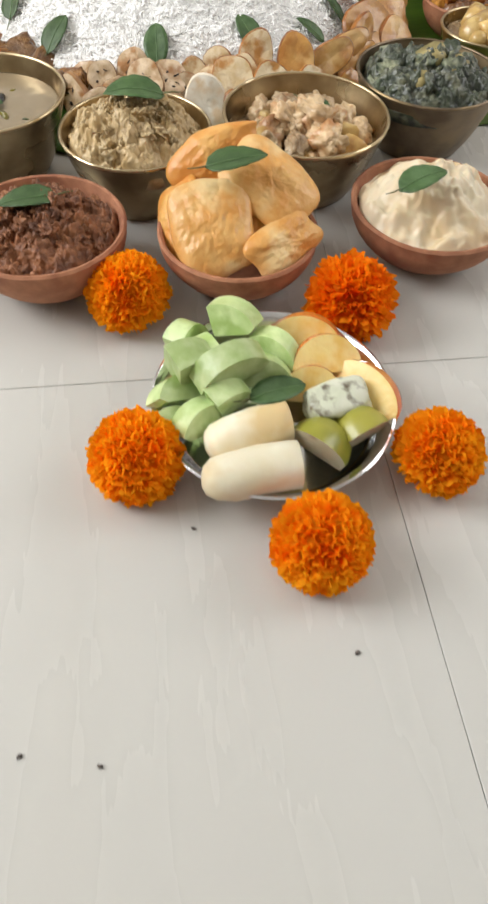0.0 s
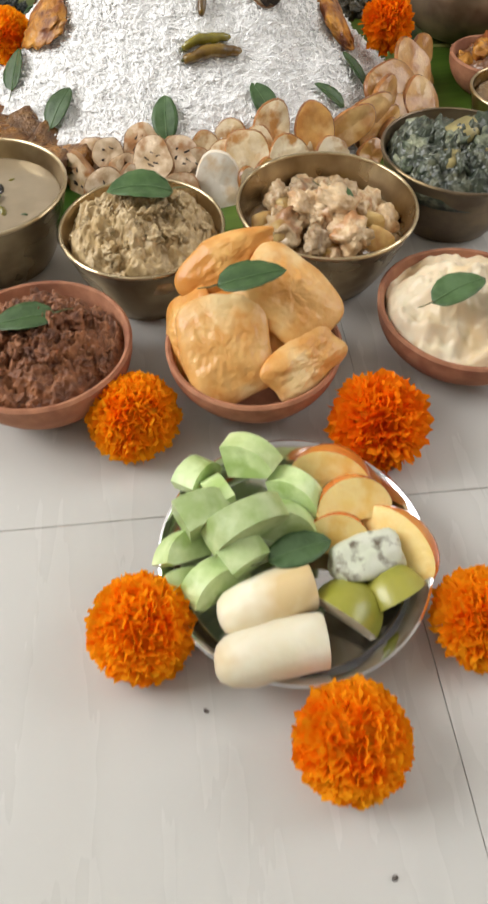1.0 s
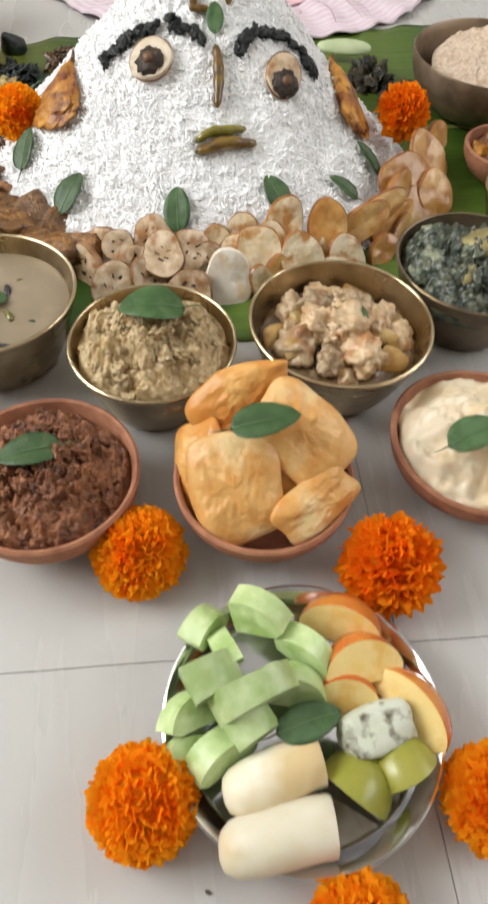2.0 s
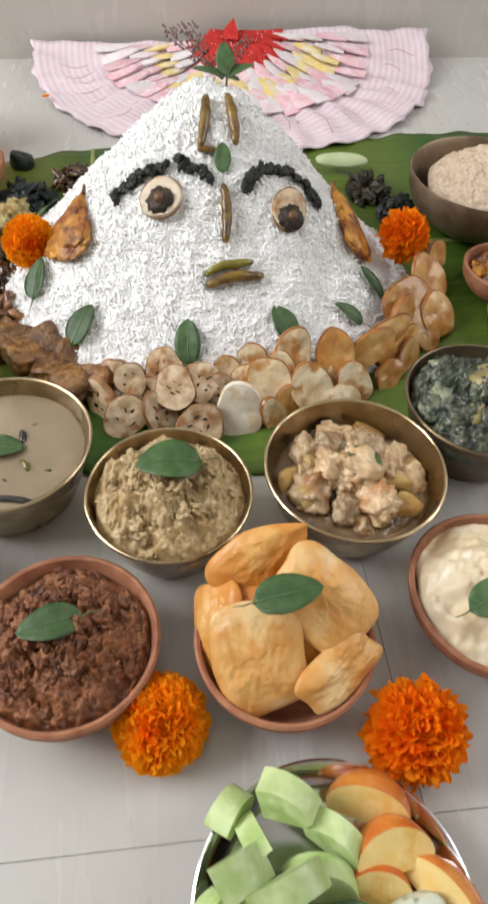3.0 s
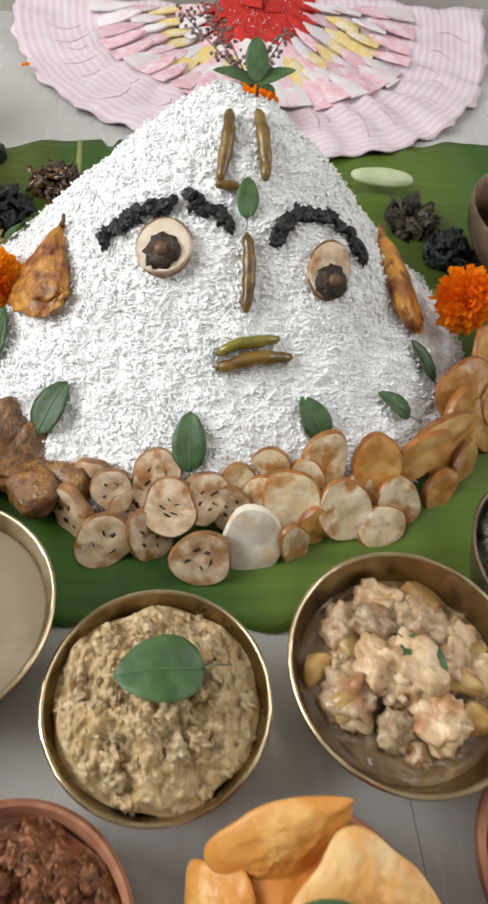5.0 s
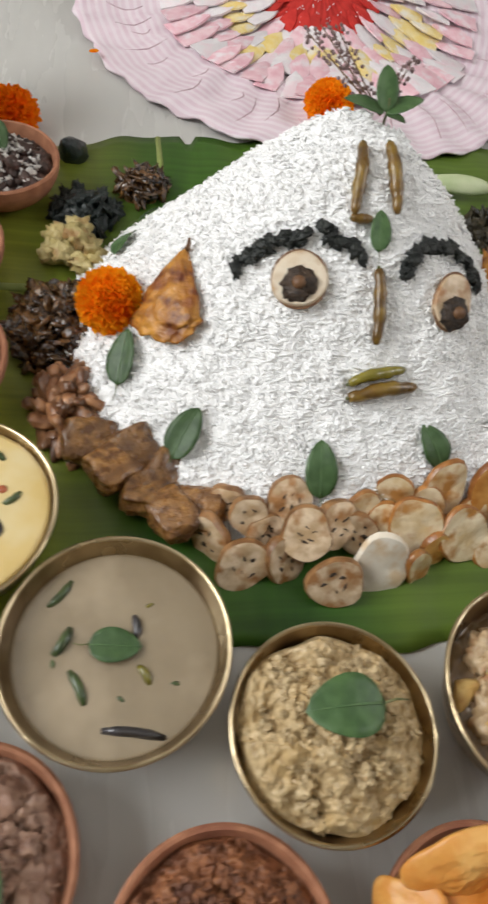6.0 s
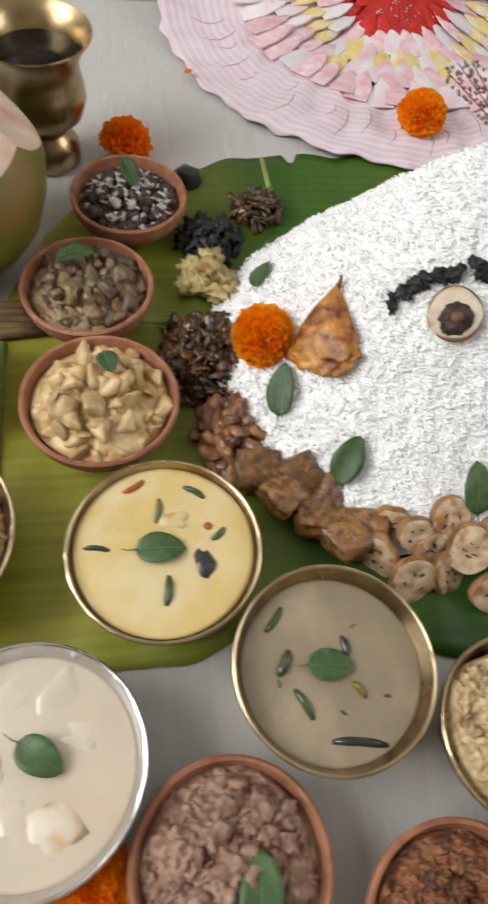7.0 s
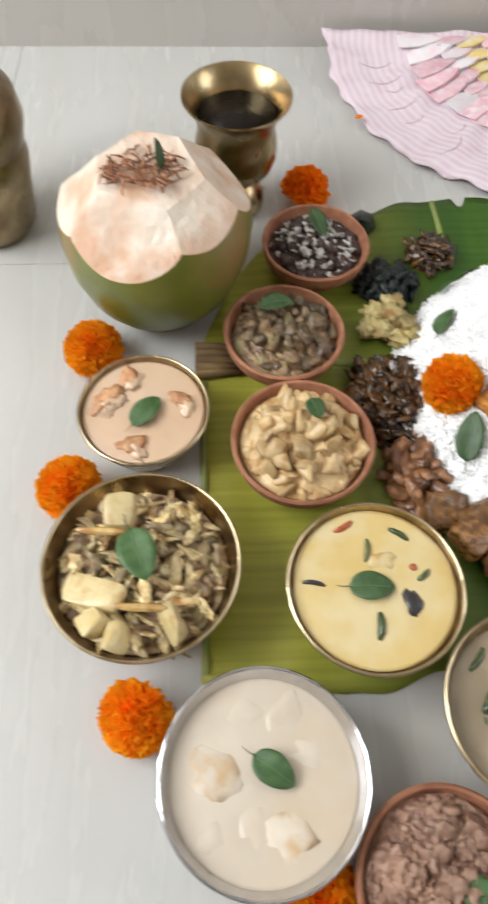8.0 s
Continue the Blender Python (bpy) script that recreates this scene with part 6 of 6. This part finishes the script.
# ---- brass vessels ----
def goblet(x, y):
    th = thing("brass_goblet", "polished brass goblet with a flared rim and dark water", "goblet", pose(x, y, 0))
    out = [(0, 0.0), (0.036, 0.0), (0.040, 0.004), (0.041, 0.014), (0.040, 0.028), (0.033, 0.040), (0.027, 0.047), (0.034, 0.058), (0.050, 0.072), (0.0565, 0.092), (0.055, 0.112), (0.0515, 0.128), (0.053, 0.142), (0.060, 0.156), (0.0685, 0.168), (0.0715, 0.1715), (0.0712, 0.174)]
    inn = [(0.069, 0.1725), (0.058, 0.157), (0.0505, 0.141), (0.049, 0.127), (0.052, 0.11), (0.05, 0.09), (0, 0.07)]
    part("body", lathe(out + inn, 72), "bright_brass", th)
    part("water", lathe([(0, 0.1455), (0.0525, 0.1455), (0.0515, 0.1425), (0.04, 0.13), (0, 0.13)], 48), "water", th, "dark water")


goblet(-0.425, 1.566)
th = thing("brass_pot", "old brass water pot with a narrow neck on the floor", "pot", pose(-0.772, 1.53, 0) @ Matrix.Diagonal((1.15, 1.15, 1.3, 1)))
part("body", lathe([(0, 0), (0.045, 0), (0.052, 0.01), (0.058, 0.05), (0.064, 0.085), (0.060, 0.1), (0.064, 0.104), (0.070, 0.125), (0.066, 0.15), (0.05, 0.172), (0.0, 0.174)], 64), "brass", th)
part("neck", lathe([(0.049, 0.1725), (0.045, 0.18), (0.055, 0.19), (0.053, 0.192), (0.042, 0.181), (0.03, 0.176), (0, 0.176)], 64), "brass", th)


# ---- patchwork mat ----
MX, MY = 0.152, 1.945


def mat_z(r, a):
    """Height of the mat over the floor: pleats, and its straight edge pushed up the wall."""
    x, y = MX + r * math.cos(a), MY + r * math.sin(a)
    z = 0.010 + 0.0026 * math.sin(a * 34 + 3 * math.sin(r * 14)) * min(1, r / 0.2) + (0.008 * noise.noise(Vector((x * 9, y * 9, 2))) + 0.005 * noise.noise(Vector((x * 24, y * 24, 6)))) * min(1, r / 0.1)
    k = max(0.0, (y - (WALL_Y - 0.17)) / 0.15)
    return max(0.003, z) + (0.055 if x > MX - 0.05 else 0.03) * min(k, 1.1) ** 1.6


def patch_mat():
    th = thing("patchwork_mat", "half-round pleated pink, white, yellow and red patchwork cloth by the wall", "mat", pose(MX, MY, 0))
    seg = 150

    def band(r0, r1, name, mat, label="", a0=math.pi - 0.03, a1=2 * math.pi + 0.03, lift=0.0, frill=0.0):
        bm = bmesh.new()
        n = max(3, int((r1 - r0) / 0.012))
        top, low = [], []
        for i in range(n + 1):
            rt, rl = [], []
            for j in range(seg + 1):
                a = a0 + (a1 - a0) * j / seg
                r = r0 + (r1 - r0) * i / n
                if i == n:
                    r += frill * math.sin(a * 21) + frill * 0.7 * math.sin(a * 53)
                ry = min(r * math.sin(a), WALL_Y - 0.006 - MY)
                z = mat_z(r, a) + lift
                rt.append(bm.verts.new((r * math.cos(a), ry, z + 0.0022)))
                rl.append(bm.verts.new((r * math.cos(a), ry, z - 0.0012)))
            top.append(rt)
            low.append(rl)
        for i in range(n):
            for j in range(seg):
                bm.faces.new((top[i][j], top[i + 1][j], top[i + 1][j + 1], top[i][j + 1]))
                bm.faces.new((low[i][j], low[i][j + 1], low[i + 1][j + 1], low[i + 1][j]))
        for i in (0, n):
            for j in range(seg):
                bm.faces.new((top[i][j], top[i][j + 1], low[i][j + 1], low[i][j]))
        for j in (0, seg):
            for i in range(n):
                bm.faces.new((top[i][j], low[i][j], low[i + 1][j], top[i + 1][j]))
        return part(name, bm, mat, th, label)

    band(0.05, 0.412, "border", "stripe", "pale pink striped pleated border", frill=0.004)
    band(0.0, 0.100, "centre", "red_cloth", "red centre dotted with white", lift=0.003)
    rnd = random.Random(4)
    # folded points and blocks in rings
    for ring, (r0, r1, n, mats) in enumerate(((0.066, 0.112, 13, ("red_cloth",)), (0.084, 0.148, 15, ("white_cloth", "pink_cloth")), (0.126, 0.186, 19, ("yellow_cloth", "yellow_cloth", "white_cloth", "yellow_cloth", "pink_cloth")),
                                              (0.164, 0.226, 23, ("white_cloth", "pink_cloth", "white_cloth", "pink_cloth", "yellow_cloth")), (0.206, 0.282, 26, ("pink_cloth", "white_cloth", "pink_cloth")))):
        shape = {}
        for mt in sorted(set(mats)):
            w = r1 * math.pi / n * 0.54
            ln = r1 - r0
            outline = [(-1.0, 1.0), (-1.0, 0.55), (-0.62, 0.26), (0.0, 0.0), (0.62, 0.26), (1.0, 0.55), (1.0, 1.0)]
            bm = bmesh.new()
            up = [bm.verts.new((sx * w, sy * ln, 0.0018 + 0.0035 * (1 - sy))) for sx, sy in outline]
            dn = [bm.verts.new((sx * w, sy * ln, 0.0012 * (1 - sy))) for sx, sy in outline]
            mid = bm.verts.new((0, ln * 0.55, 0.0056))
            for q in range(len(up)):
                k = (q + 1) % len(up)
                bm.faces.new((up[q], up[k], mid))
                bm.faces.new((up[q], dn[q], dn[k], up[k]))
            bm.faces.new(dn[::-1])
            shape[mt] = mesh_of("patch", bm, mt, False)
        run = 0
        for i in range(n):
            a = math.pi + 0.02 + (math.pi - 0.04) * (i + 0.5) / n
            ri = r0 + rnd.uniform(-0.005, 0.005)
            dz = (mat_z(r1, a) - mat_z(ri, a)) / (r1 - ri)
            m = pose(ri * math.cos(a), min(ri * math.sin(a), WALL_Y - 0.03 - MY), mat_z(ri, a) + 0.0034 + 0.0006 * ring + 0.0006 * rnd.random(), math.degrees(math.atan(dz)) * 0.9, rnd.uniform(-9, 9), math.degrees(a) - 90 + rnd.uniform(-6, 6))
            run += rnd.random() < 0.75
            piece("patch", shape[mats[run % len(mats)]], th, m)
    for px, ln, lean, turn in ((-0.058, 0.036, 34, 14), (-0.012, 0.042, 44, -14), (0.026, 0.032, 30, 10), (0.056, 0.034, 34, -22), (0.086, 0.034, 24, -40)):
        bm = bmesh.new()
        up = [bm.verts.new(q) for q in ((-0.017, 0, 0.002), (0.017, 0, 0.002), (0.014, ln * 0.45, 0.004), (0.003, ln, 0.002), (-0.012, ln * 0.5, 0.004))]
        dn = [bm.verts.new((v.co.x, v.co.y, v.co.z - 0.0016)) for v in up]
        mid = bm.verts.new((0.001, ln * 0.4, 0.0065))
        for q in range(5):
            k = (q + 1) % 5
            bm.faces.new((up[q], up[k], mid))
            bm.faces.new((up[q], dn[q], dn[k], up[k]))
        bm.faces.new(dn[::-1])
        part("folded_point", bm, "red_cloth", th, smooth=False, m=pose(px, -0.028, mat_z(abs(px), 1.5 * math.pi) + 0.004, lean, 0, turn))
    for i in range(24):
        a = math.pi + 0.08 + (math.pi - 0.16) * (i + rnd.uniform(0.1, 0.9)) / 24
        r0 = rnd.uniform(0.285, 0.33)
        r1 = r0 + rnd.uniform(0.03, 0.075)
        rows = [(r0 + (r1 - r0) * q / 4, a + 0.02 * math.sin(q)) for q in range(5)]
        part("seam", tube([(r * math.cos(b), min(r * math.sin(b), WALL_Y - 0.02 - MY), mat_z(r, b) + 0.0018) for r, b in rows], [0.0008, 0.0013, 0.0014, 0.0012, 0.0007], 5), "seam", th)
    bm = bmesh.new()
    for i in range(110):
        a, r = rnd.uniform(math.pi, 2 * math.pi), 0.11 * math.sqrt(rnd.random())
        c = Vector((r * math.cos(a), min(r * math.sin(a), WALL_Y - 0.02 - MY), mat_z(r, a) + 0.0085))
        bmesh.ops.create_icosphere(bm, subdivisions=1, radius=0.0012, matrix=Matrix.Translation(c))
    dots = part("dots", bm, "white_cloth", th, "small white dots")
    tagged(dots, kind="stuff")


patch_mat()

# ---- floor tiles, last ----
TILE = mesh_of("tile", box_bm(-PITCH / 2 + 0.0003, PITCH / 2 - 0.0003, -PITCH / 2 + 0.0003, PITCH / 2 - 0.0003, -0.012, 0.0, 0.0003), "floor", False)
for i in range(-3, 3):
    for j in range(-4, 2):
        cx, cy = JX + (i + 0.5) * PITCH, JY + (j + 0.5) * PITCH
        if -2.8 < cx < 2.8 and -3.1 < cy < 2.5:
            piece("tile", TILE, floor, pose(cx, cy, 0))
